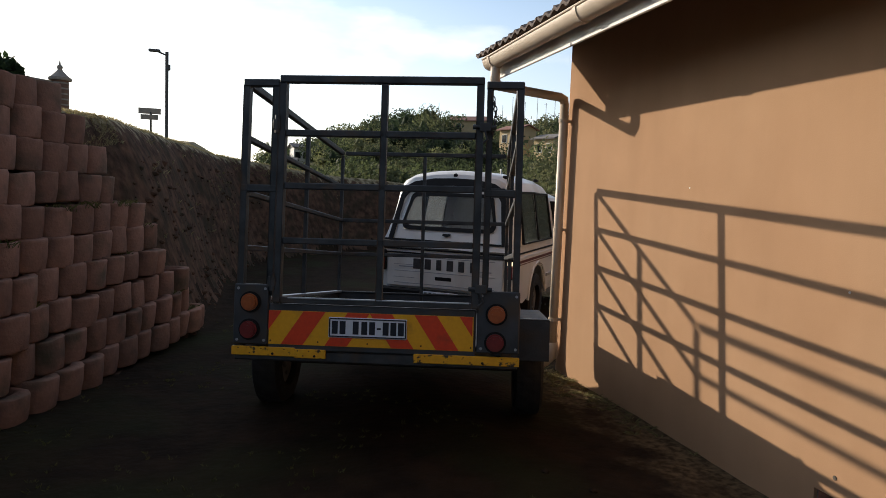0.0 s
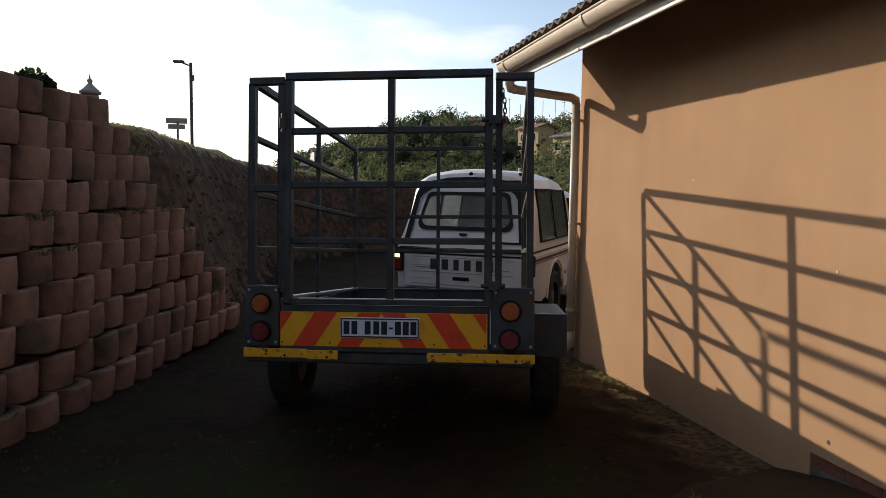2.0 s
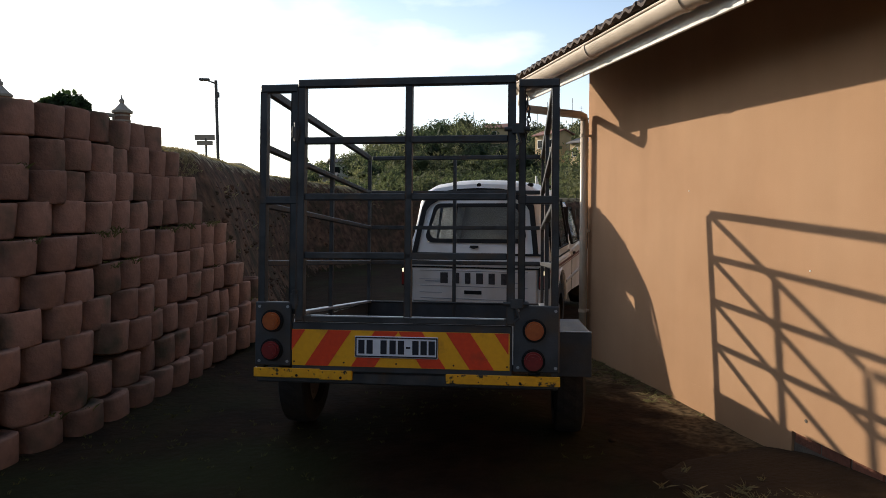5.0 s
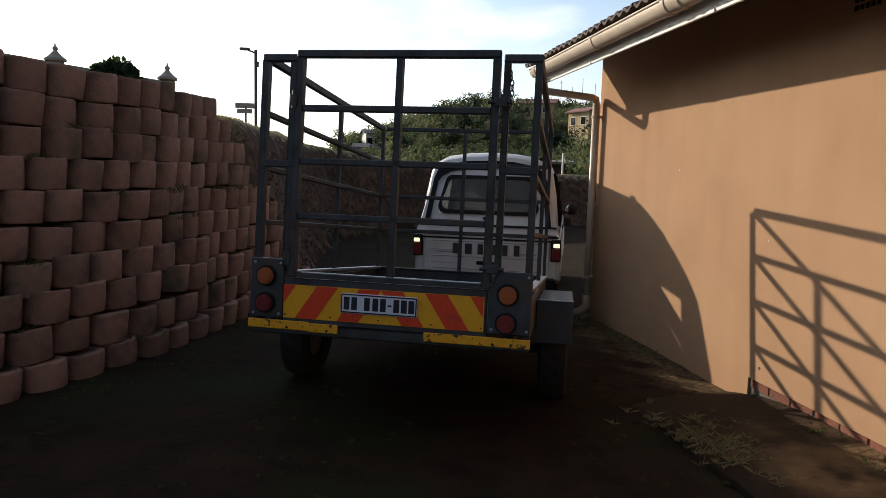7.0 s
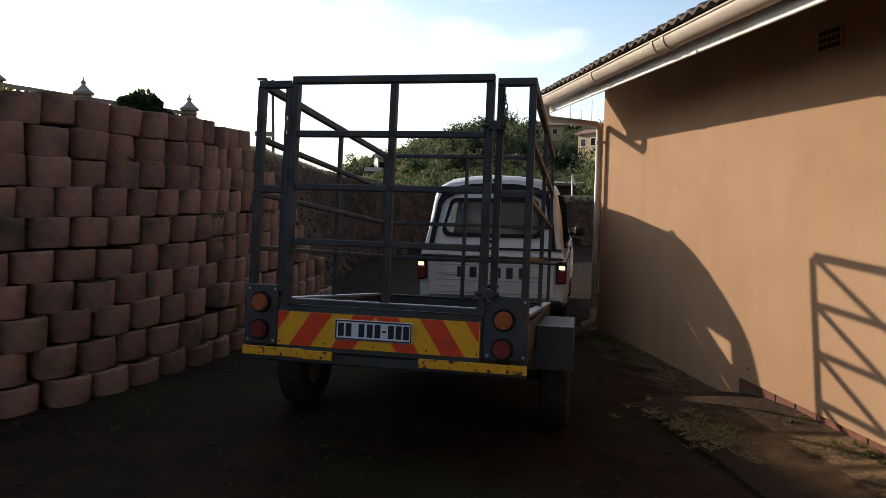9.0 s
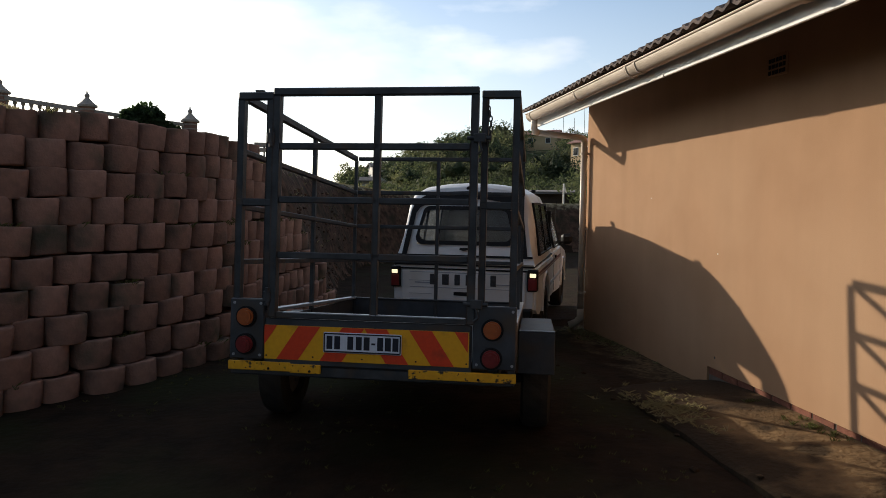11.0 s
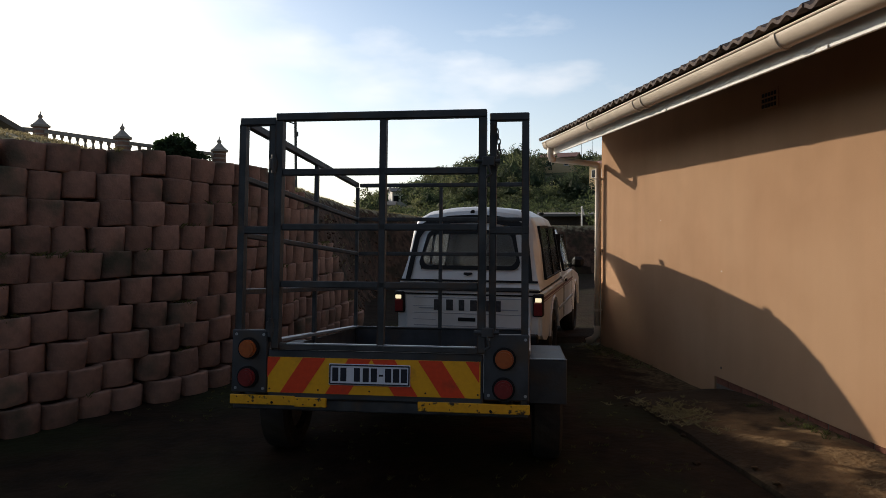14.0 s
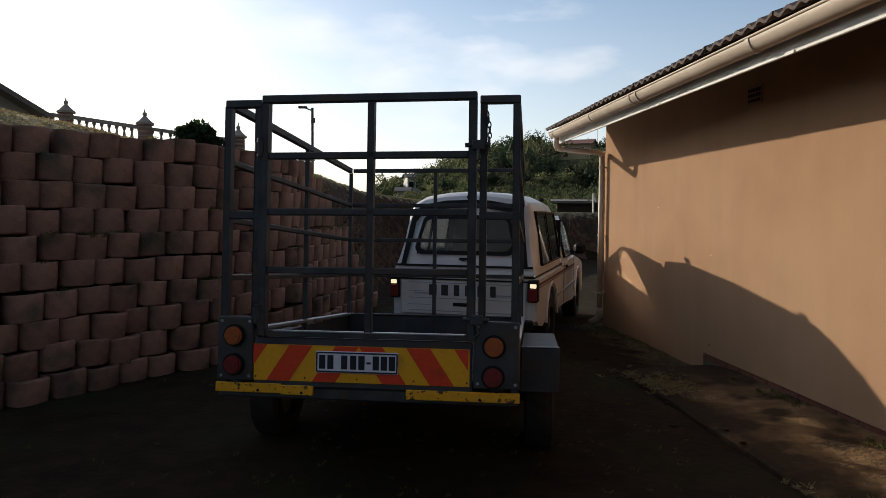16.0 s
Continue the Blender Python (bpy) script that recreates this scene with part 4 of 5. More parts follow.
for x in (-0.184, -0.140, -0.066, -0.018, 0.026, 0.102, 0.145, 0.187):
    part("plate_bar", box(bmesh.new(), x - 0.0165, x + 0.0165, -0.038, -0.0362, -0.037, 0.035, 0.0007), M_INK, plate)
part("plate_bar", box(bmesh.new(), 0.053, 0.075, -0.038, -0.0362, -0.007, 0.003), M_INK, plate)
# bolts on the lamp panels
for x in (XL + 0.02, -0.59, 0.63, XR - 0.015):
    for z in (-0.09, 0.2):
        part("bolt", disc(bmesh.new(), (x, -0.024, z), (0, 1, 0), 0.008, 0.006, 8), M_BRIGHT, trailer)
# mudguards
AX = 1.2
for s in (-1, 1):
    x0, x1 = (XR + 0.004, XR + 0.235) if s > 0 else (XL - 0.235, XL - 0.004)
    mg = part("mudguard", box(bmesh.new(), x0, x1, AX - 0.48, AX + 0.48, 0.0, 0.02, 0.006), M_SHEET, trailer, "flat steel mudguard")
    part("guard_face", box(bmesh.new(), x0, x1, AX - 0.50, AX - 0.482, -0.25, 0.018, 0.004), M_SHEET, mg)
    part("guard_face", box(bmesh.new(), x0, x1, AX + 0.482, AX + 0.50, -0.25, 0.018, 0.004), M_SHEET, mg)
    xs_ = x1 - 0.012 if s > 0 else x0
    part("guard_skirt", box(bmesh.new(), xs_, xs_ + 0.012, AX - 0.48, AX + 0.48, -0.10, -0.001, 0.003), M_SHEET, mg)
    part("guard_edge", box(bmesh.new(), x0, x1, AX - 0.503, AX - 0.48, 0.0205, 0.027, 0.002), M_BRIGHT, mg)
# running gear
AZ, TR = -0.365, 0.335
part("axle", bar(bmesh.new(), (XL - 0.02, AX, AZ), (XR + 0.02, AX, AZ), 0.06), M_BLACK, trailer)
for x in (XL + 0.12, XR - 0.12):
    part("chassis_rail", box(bmesh.new(), x - 0.03, x + 0.03, 0.075, LEN, -0.20, -0.118, 0.004), M_STEEL, trailer)
    bm = bmesh.new()
    tube(bm, [(x, AX - 0.5, -0.21), (x, AX - 0.2, -0.29), (x, AX, -0.325), (x, AX + 0.2, -0.29), (x, AX + 0.5, -0.21)], 0.025, 6)
    part("leaf_spring", bm, M_BLACK, trailer)
for x in (XL + 0.15, XR - 0.15):
    t_bar("drawbar", (x, LEN - 0.1, -0.17), (xm + (0.04 if x > 0 else -0.04), 3.48, -0.17), 0.07, 0.08)
bm = bmesh.new()
tube(bm, [(xm, 3.38, -0.15), (xm, 3.56, -0.15)], 0.045, 10)
part("coupling", bm, M_STEEL, trailer)
bm = bmesh.new()
tube(bm, [(xm + 0.12, 3.15, -0.55), (xm + 0.12, 3.15, -0.06)], 0.025, 10)
part("jockey_leg", bm, M_STEEL, trailer)


def wheel(parent, x, y, z, r, w, rim_r):
    hub = tagged(new("wheel"), "black rubber tyre on a dusty steel rim")
    hub.parent = parent
    bm = bmesh.new()
    rings = []
    for k in range(40):
        a = 2 * math.pi * k / 40
        prof_ = [(-0.5, rim_r), (-0.52, r * 0.86), (-0.42, r * 0.965), (-0.2, r * (0.995 if k % 2 else 0.982)), (0.2, r * (0.982 if k % 2 else 0.995)), (0.42, r * 0.965), (0.52, r * 0.86), (0.5, rim_r)]
        rings.append([(u * w, math.cos(a) * q, math.sin(a) * q) for u, q in prof_])
    loft(bm, rings + [rings[0]], False)
    bmesh.ops.remove_doubles(bm, verts=bm.verts, dist=1e-5)
    part("tyre", bm, M_BLACK, hub)
    bm = bmesh.new()
    disc(bm, (0, 0, 0), (1, 0, 0), rim_r, w * 0.55, 28, 0.012)
    disc(bm, (0, 0, 0), (1, 0, 0), rim_r * 0.35, w * 0.8, 16, 0.006)
    for k in range(5):
        a = 2 * math.pi * k / 5
        disc(bm, (0, math.cos(a) * rim_r * 0.6, math.sin(a) * rim_r * 0.6), (1, 0, 0), 0.014, w * 0.66, 8)
    part("rim", bm, M_RIM, hub)
    hub.location = (x, y, z)
    return hub


T_WHEELS = [wheel(trailer, XL - 0.12, AX, AZ, TR, 0.19, 0.2), wheel(trailer, XR + 0.12, AX, AZ, TR, 0.19, 0.2)]

# ---- the pickup truck with a canopy
truck = empty("pickup_truck", "white pickup truck with a white canopy and lit rear lamps", "pickup truck")
HWD = 0.83
M_BADGE = mat("black_decal", (0.03, 0.03, 0.034), (0.06, 0.06, 0.065), 30, 0.5)
M_STRIPE = mat("faded_maroon_stripe", (0.16, 0.035, 0.03), (0.11, 0.028, 0.026), 12, 0.4)


def arch(yc, r, zc, n=9):
    return [(yc + r * math.cos(math.pi * i / (n - 1)), zc + r * math.sin(math.pi * i / (n - 1))) for i in range(n)]


def extrude_x(bm, poly, x0, x1, bevel=0.0):
    """A side profile (y, z) drawn across from x0 to x1."""
    a = [bm.verts.new((x0, y, z)) for y, z in poly]
    b = [bm.verts.new((x1, y, z)) for y, z in poly]
    fa, fb = bm.faces.new(a), bm.faces.new(b[::-1])
    for i in range(len(a)):
        j = (i + 1) % len(a)
        bm.faces.new((a[i], b[i], b[j], a[j]))
    if bevel:
        bmesh.ops.bevel(bm, geom=list(fa.edges) + list(fb.edges), offset=bevel, segments=3, affect="EDGES")
    return bm


# load bed with wheel arches
RW, FW_, WR = 1.12, 3.98, 0.35
bed = [(0.034, 0.50), (0.02, 0.99), (2.22, 0.99), (2.22, 0.42)] + [(y, z) for y, z in arch(RW, 0.43, 0.42)] + [(0.45, 0.42), (0.2, 0.46)]
soften(part("load_bed", extrude_x(bmesh.new(), bed, -HWD, HWD, 0.035), M_WHITEBODY, truck))
cabp = [(2.25, 0.40), (2.25, 1.02), (3.50, 1.04), (4.45, 0.95), (4.70, 0.86), (4.75, 0.55), (4.70, 0.40)] + [(y, z) for y, z in arch(FW_, 0.43, 0.40)] + [(3.4, 0.38)]
soften(part("cab_body", extrude_x(bmesh.new(), cabp, -HWD, HWD, 0.045), M_WHITEBODY, truck))


def shell(sections):
    """A closed shell through (y, half width at foot, half width at top, foot z, top z)."""
    rings = []
    for y, wb, wt, z0, z1 in sections:
        q = [(-wb, z0), (-wb * 0.99, z0 + (z1 - z0) * 0.12), (-(wb + wt) / 2 * 1.01, z0 + (z1 - z0) * 0.5), (-wt * 1.02, z0 + (z1 - z0) * 0.76), (-wt * 0.95, z0 + (z1 - z0) * 0.865), (-wt * 0.75, z0 + (z1 - z0) * 0.945), (-wt * 0.38, z1 - 0.012), (0, z1)]
        q = q + [(-x, z) for x, z in q[-2::-1]]
        rings.append([(x, y, z) for x, z in q])
    return rings


CANOPY = [(0.02, 0.81, 0.80, 1.0, 1.03), (0.083, 0.81, 0.75, 1.0, 1.24), (0.203, 0.81, 0.69, 1.0, 1.635), (0.264, 0.81, 0.69, 1.0, 1.835), (0.288, 0.81, 0.695, 1.0, 1.885), (0.34, 0.81, 0.70, 1.0, 1.92), (0.45, 0.81, 0.70, 1.0, 1.935), (1.12, 0.81, 0.70, 1.0, 1.945), (1.2, 0.81, 0.70, 1.0, 1.945), (1.88, 0.80, 0.69, 1.0, 1.91), (2.2, 0.79, 0.68, 1.0, 1.82)]
bm = bmesh.new()
rings = shell(CANOPY)
vs_ = [[bm.verts.new(p) for p in r] for r in rings]
for i, (q, u) in enumerate(zip(vs_, vs_[1:])):
    for j in range(15):
        if i == 1 and 5 <= j <= 8:
            continue
        if i in (6, 8) and j in (1, 2, 11, 12):
            continue
        bm.faces.new((q[j], q[(j + 1) % 15], u[(j + 1) % 15], u[j]))
bm.faces.new(vs_[-1])
canopy = part("canopy", bm, M_WHITEBODY, truck, "white fibreglass canopy over the load bed")
soften(canopy, 28)
bm = bmesh.new()
vs_ = [[bm.verts.new(p) for p in r] for r in shell([(2.24, 0.79, 0.66, 1.0, 1.70), (2.42, 0.79, 0.655, 1.0, 1.745), (3.02, 0.79, 0.65, 1.0, 1.74), (3.25, 0.79, 0.66, 1.0, 1.68), (3.78, 0.78, 0.72, 1.0, 1.12)])]
for i, (q, u) in enumerate(zip(vs_, vs_[1:])):
    for j in range(15):
        if (i in (1, 2) and j in (1, 2, 11, 12)) or (i == 3 and 4 <= j <= 9):
            continue
        bm.faces.new((q[j], q[(j + 1) % 15], u[(j + 1) % 15], u[j]))
cab = soften(part("cab_roof", bm, M_WHITEBODY, truck), 28)
bm = bmesh.new()
a = [bm.verts.new(p) for p in ((-0.60, 3.265, 1.655), (0.60, 3.265, 1.655), (0.70, 3.775, 1.115), (-0.70, 3.775, 1.115))]
bm.faces.new(a)
bmesh.ops.solidify(bm, geom=bm.faces[:], thickness=0.006)
part("windscreen", bm, M_GLASS, cab, "tinted windscreen").visible_shadow = False
for s in (-1, 1):
    seat_ = bmesh.new()
    box(seat_, s * 0.37 - 0.24, s * 0.37 + 0.24, 2.40, 2.52, 1.0, 1.30, 0.03)
    box(seat_, s * 0.37 - 0.12, s * 0.37 + 0.12, 2.42, 2.50, 1.32, 1.48, 0.03)
    part("cab_seat", seat_, M_TRIM, truck, "dark cab seat with a headrest")
for y in (0.42, 1.85):
    part("roof_clip", box(bmesh.new(), 0.54, 0.60, y - 0.04, y + 0.04, 1.85, 1.89, 0.01), M_TRIM, canopy, "small black roof bar mount")
# seams
part("belt_seam", box(bmesh.new(), -0.815, 0.815, 0.0, 2.2, 0.992, 1.012, 0.003), M_TRIM, truck, "black rubber seam under the canopy")
part("cab_gap", box(bmesh.new(), -0.78, 0.78, 2.205, 2.245, 0.5, 1.6), M_TRIM, truck)


def rear_at(z):
    """How far forward the sloped rear of the canopy lies at a height."""
    return 0.02 + (z - 1.03) / 0.76 * 0.23


def rear_poly(name, poly, mt, parent, out=0.012, thick=0.010, label=""):
    bm = bmesh.new()
    a = [bm.verts.new((x, rear_at(z) - out, z)) for x, z in poly]
    b = [bm.verts.new((x, rear_at(z) - out + thick, z)) for x, z in poly]
    bm.faces.new(a)
    bm.faces.new(b[::-1])
    for i in range(len(a)):
        j = (i + 1) % len(a)
        bm.faces.new((a[i], b[i], b[j], a[j]))
    return part(name, bm, mt, parent, label)


def rounded(x0, x1, x2, z0, z1, r=0.085):
    """A window outline: foot from -x0 to x0, top half width x1, rounded corners."""
    pts = []
    for cx, cz, a0 in ((x0 - r, z0 + r, -90), (x1 - r, z1 - r, 0), (-x1 + r, z1 - r, 90), (-x0 + r, z0 + r, 180)):
        pts += [(cx + r * math.cos(radians(a0 + q)), cz + r * math.sin(radians(a0 + q))) for q in (0, 22.5, 45, 67.5, 90)]
    return pts


def ring_poly(outer, inner, name, mt, parent, out, thick):
    bm = bmesh.new()
    f = lambda p, o: bm.verts.new((p[0], rear_at(p[1]) - o, p[1]))
    A, B = [f(p, out) for p in outer], [f(p, out) for p in inner]
    C, D = [f(p, out - thick) for p in outer], [f(p, out - thick) for p in inner]
    n = len(A)
    for i in range(n):
        j = (i + 1) % n
        bm.faces.new((A[i], A[j], B[j], B[i]))
        bm.faces.new((A[i], C[i], C[j], A[j]))
        bm.faces.new((B[i], B[j], D[j], D[i]))
    return part(name, bm, mt, parent)


hatch = ring_poly(rounded(0.580, 0.52, 0, 1.225, 1.665), rounded(0.540, 0.488, 0, 1.27, 1.622), "hatch_seal", M_TRIM, truck, 0.016, 0.014)
rear_poly("rear_glass", rounded(0.545, 0.492, 0, 1.262, 1.632), M_GLASS, hatch, 0.006, 0.004, "tinted rear window").visible_shadow = False
half_out = [(-0.728, 1.115), (-0.655, 1.62), (-0.615, 1.722), (-0.50, 1.787), (-0.26, 1.829), (0, 1.838)]
half_in = [(-0.672, 1.115), (-0.603, 1.58), (-0.560, 1.645), (-0.455, 1.705), (-0.24, 1.742), (0, 1.75)]
both = lambda h: h + [(-x, z) for x, z in h[-2::-1]]
ring_poly(both(half_out), both(half_in), "hatch_border", M_TRIM, truck, 0.018, 0.016)
rear_poly("hatch_foot_line", [(-0.79, 1.093), (0.79, 1.093), (0.785, 1.115), (-0.785, 1.115)], M_TRIM, truck, 0.016, 0.014, "black seal along the foot of the hatch")
rear_poly("hatch_handle", [(-0.05, 1.175), (0.0, 1.16), (0.05, 1.175), (0.045, 1.195), (-0.045, 1.195)], M_TRIM, truck, 0.022, 0.02)
bm = bmesh.new()
disc(bm, (0.0, 0.285, 1.868), (0, 1, 0.3), 0.026, 0.03, 16, 0.005)
part("high_brake_lamp", bm, M_TRIM, truck)
# tailgate
tg = part("tailgate", box(bmesh.new(), -0.72, 0.72, 0.0, 0.03, 0.56, 0.945, 0.012), M_WHITEBODY, truck, "white pressed steel tailgate")
# grey strips put the shade of the tailgate's pressed creases into the colour
for z0, z1 in ((0.912, 0.92), (0.74, 0.748), (0.60, 0.608)):
    part("pressing_line", box(bmesh.new(), -0.62, 0.62, -0.004, 0.001, z0, z1, 0.002), M_DECALCREASE, tg)
part("tailgate_gap", box(bmesh.new(), -0.74, 0.74, -0.003, 0.02, 0.947, 0.962), M_TRIM, truck, "dark gap over the tailgate")
part("tailgate_handle", box(bmesh.new(), -0.10, 0.10, -0.008, 0.004, 0.66, 0.70, 0.004), M_TRIM, tg)
for i in range(6):
    x = -0.335 + i * 0.138
    w_ = (0.045, 0.040, 0.032, 0.040, 0.036, 0.032)[i]
    part("badge_shape", box(bmesh.new(), x - w_, x + w_, -0.007, 0.0, 0.776, 0.896, 0.003), M_BADGE, tg, "plain dark badge shape")
# two more grey strips paint the shade in the dents
for z in (0.815, 0.665):
    part("dent_line", box(bmesh.new(), -0.63, -0.36, -0.002, 0.001, z, z + 0.006), M_DECALCREASE, tg)
for x0, x1 in ((-0.56, -0.38), (0.38, 0.58)):
    part("side_stripe", box(bmesh.new(), x0, x1, -0.005, 0.0, 0.79, 0.803), M_DECALCREASE, tg)
for s in (-1, 1):
    lamp_ = part("tail_lamp", box(bmesh.new(), min(s * 0.735, s * 0.85), max(s * 0.735, s * 0.85), -0.012, 0.10, 0.735, 0.975, 0.012), M_TRIM, truck, "dark tail lamp cluster")
    part("reversing_lens", box(bmesh.new(), min(s * 0.766, s * 0.834), max(s * 0.766, s * 0.834), -0.022, -0.01, 0.893, 0.936, 0.004), M_LAMPLIT, lamp_, "lit pale reversing lamp")
    part("red_lens", box(bmesh.new(), min(s * 0.75, s * 0.842), max(s * 0.75, s * 0.842), -0.020, -0.01, 0.75, 0.882, 0.004), M_REDLENS, lamp_)
    # side glass of canopy and cab
    for (y0, y1, t0, t1, z0, z1, wa, wb) in ((0.44, 1.15, 0.46, 1.15, 1.11, 1.70, 0.806, 0.716), (1.18, 1.89, 1.18, 1.87, 1.11, 1.69, 0.806, 0.712), (2.42, 3.30, 2.42, 3.16, 1.08, 1.57, 0.802, 0.69)):
        bm = bmesh.new()
        q = [(s * wa, y0, z0), (s * wa, y1, z0), (s * wb, t1, z1), (s * wb, t0, z1)]
        a = [bm.verts.new(p) for p in q]
        b = [bm.verts.new((p[0] + s * 0.012, p[1], p[2])) for p in q]
        bm.faces.new(a)
        bm.faces.new(b)
        for i in range(4):
            bm.faces.new((a[i], b[i], b[(i + 1) % 4], a[(i + 1) % 4]))
        pane = part("side_window", bm, M_LITDUSTGLASS if y0 < 2 and s < 0 else M_GLASS, truck, "dusty tinted side window, toned bright on the canopy's left")
        pane.visible_shadow = False
        if y0 < 4:
            fr = bmesh.new()
            for p, r_ in zip(q, q[1:] + q[:1]):
                bar(fr, (p[0] + s * 0.008, p[1], p[2]), (r_[0] + s * 0.008, r_[1], r_[2]), 0.035, 0.02)
            part("window_frame", fr, M_TRIM, pane)
    mir = part("door_mirror", box(bmesh.new(), min(s * 0.86, s * 1.04), max(s * 0.86, s * 1.04), 3.05, 3.15, 1.09, 1.25, 0.045), M_TRIM, truck, "black door mirror")
    part("mirror_arm", bar(bmesh.new(), (s * 0.79, 3.15, 1.10), (s * 0.9, 3.1, 1.15), 0.04), M_TRIM, mir)
    part("side_moulding", box(bmesh.new(), min(s * 0.828, s * 0.845), max(s * 0.828, s * 0.845), 1.6, 3.5, 0.62, 0.66, 0.003), M_DECALCREASE, truck)
    for z0, z1 in ((0.895, 0.925), (0.872, 0.882)):
        part("side_stripe", box(bmesh.new(), min(s * 0.829, s * 0.834), max(s * 0.829, s * 0.834), 0.12, 3.5, z0, z1), M_STRIPE, truck, "faded maroon body stripe")
    for y in (2.30, 3.42):
        part("door_seam", box(bmesh.new(), min(s * 0.828, s * 0.833), max(s * 0.828, s * 0.833), y - 0.005, y + 0.005, 0.48, 1.0), M_TRIM, truck)
    part("wheel_arch_lip", tube(bmesh.new(), [(s * 0.835, y, z) for y, z in arch(RW, 0.43, 0.42, 11)], 0.018, 6), M_WHITEBODY, truck)
    part("wheel_arch_lip", tube(bmesh.new(), [(s * 0.835, y, z) for y, z in arch(FW_, 0.43, 0.40, 11)], 0.018, 6), M_WHITEBODY, truck)
    part("door_handle", box(bmesh.new(), min(s * 0.828, s * 0.85), max(s * 0.828, s * 0.85), 2.42, 2.56, 0.93, 0.965, 0.005), M_TRIM, truck)
part("rear_bumper", box(bmesh.new(), -0.80, 0.80, -0.09, 0.03, 0.44, 0.545, 0.015), M_TRIM, truck, "dark rear step bumper")
pl = part("rear_plate", box(bmesh.new(), -0.22, 0.22, -0.10, -0.092, 0.455, 0.54, 0.003), M_PLATE, truck)
for i in range(7):
    part("plate_bar", box(bmesh.new(), -0.17 + i * 0.055 - 0.016, -0.17 + i * 0.055 + 0.016, -0.103, -0.1005, 0.475, 0.525), M_INK, pl)
part("tow_bar", bar(bmesh.new(), (0, 0.2, 0.40), (0, -0.16, 0.40), 0.06), M_BLACK, truck)
part("underbody", box(bmesh.new(), -0.6, 0.6, 0.15, 4.6, 0.30, 0.50), M_BLACK, truck)
part("aerial", tube(bmesh.new(), [(0.70, 3.75, 1.05), (0.74, 3.6, 1.75)], 0.004, 5), M_TRIM, truck)
K_WHEELS = [wheel(truck, s * 0.72, y, WR, WR, 0.22, 0.2) for y in (RW, FW_) for s in (-1, 1)]

# the truck is a narrow-bodied one
for ob in truck.children_recursive:
    if ob.type == "MESH":
        ob.data.transform(Matrix.Diagonal((0.97, 1, 0.98, 1)))
    elif ob.parent == truck:
        ob.location.x *= 0.97


# ---- beyond the bank: lamp post, sign, balustrade, houses, woods
lamp_post = empty("street_lamp", "grey street lamp pole with one arm above the bank", "street lamp")
lamp_post.location = (-6.36, 21.2, height(-6.36, 21.2) - 0.1)
zt = 6.05 - lamp_post.location.z
part("pole", tube(bmesh.new(), [(0, 0, 0), (0, 0, zt * 0.5), (0, 0, zt)], 0.06, 10), M_POLE, lamp_post)
part("arm", tube(bmesh.new(), [(0, 0, zt - 0.12), (-0.28, 0, zt - 0.02)], 0.03, 8), M_POLE, lamp_post)
part("luminaire", box(bmesh.new(), -0.62, -0.22, -0.09, 0.09, zt - 0.03, zt + 0.07, 0.03), M_POLE, lamp_post)
part("bracket", box(bmesh.new(), 0.03, 0.12, -0.05, 0.05, zt - 0.65, zt - 0.45, 0.01), M_POLE, lamp_post)

sign = empty("street_sign", "small double board sign on a thin post", "sign")
sign.location = (-5.92, 14.9, height(-5.92, 14.9) - 0.1)
zt = 3.4 - sign.location.z
part("post", tube(bmesh.new(), [(0, 0, 0), (0, 0, zt - 0.1)], 0.03, 8), M_POLE, sign)
part("board", box(bmesh.new(), -0.32, 0.26, -0.02, 0.02, zt - 0.16, zt, 0.004), M_STONE, sign)
part("board", box(bmesh.new(), -0.26, 0.2, -0.05, -0.024, zt - 0.32, zt - 0.18, 0.004), M_STONE, sign)

# white stakes leaning together on the bank
stake = empty("marker_stake", "two thin white stakes leaning together on the bank", "stake")
stake.location = (4.95, 16.3, height(4.95, 16.3) - 0.05)
top_z = 2.22 - stake.location.z
part("post", bar(bmesh.new(), (0, 0, 0), (0.0, 0, top_z), 0.05), M_FASCIA, stake)
part("slat", bar(bmesh.new(), (0.12, 0.03, top_z - 0.34), (0.0, 0.03, top_z), 0.04), M_FASCIA, stake)

# balustrade of cast stone with capped piers
BAL = [(-20.4, 16.4, 5.55), (-17.5, 16.3, 5.45), (-14.6, 16.1, 5.22), (-11.67, 15.5, 4.77), (-8.63, 16.5, 4.47)]


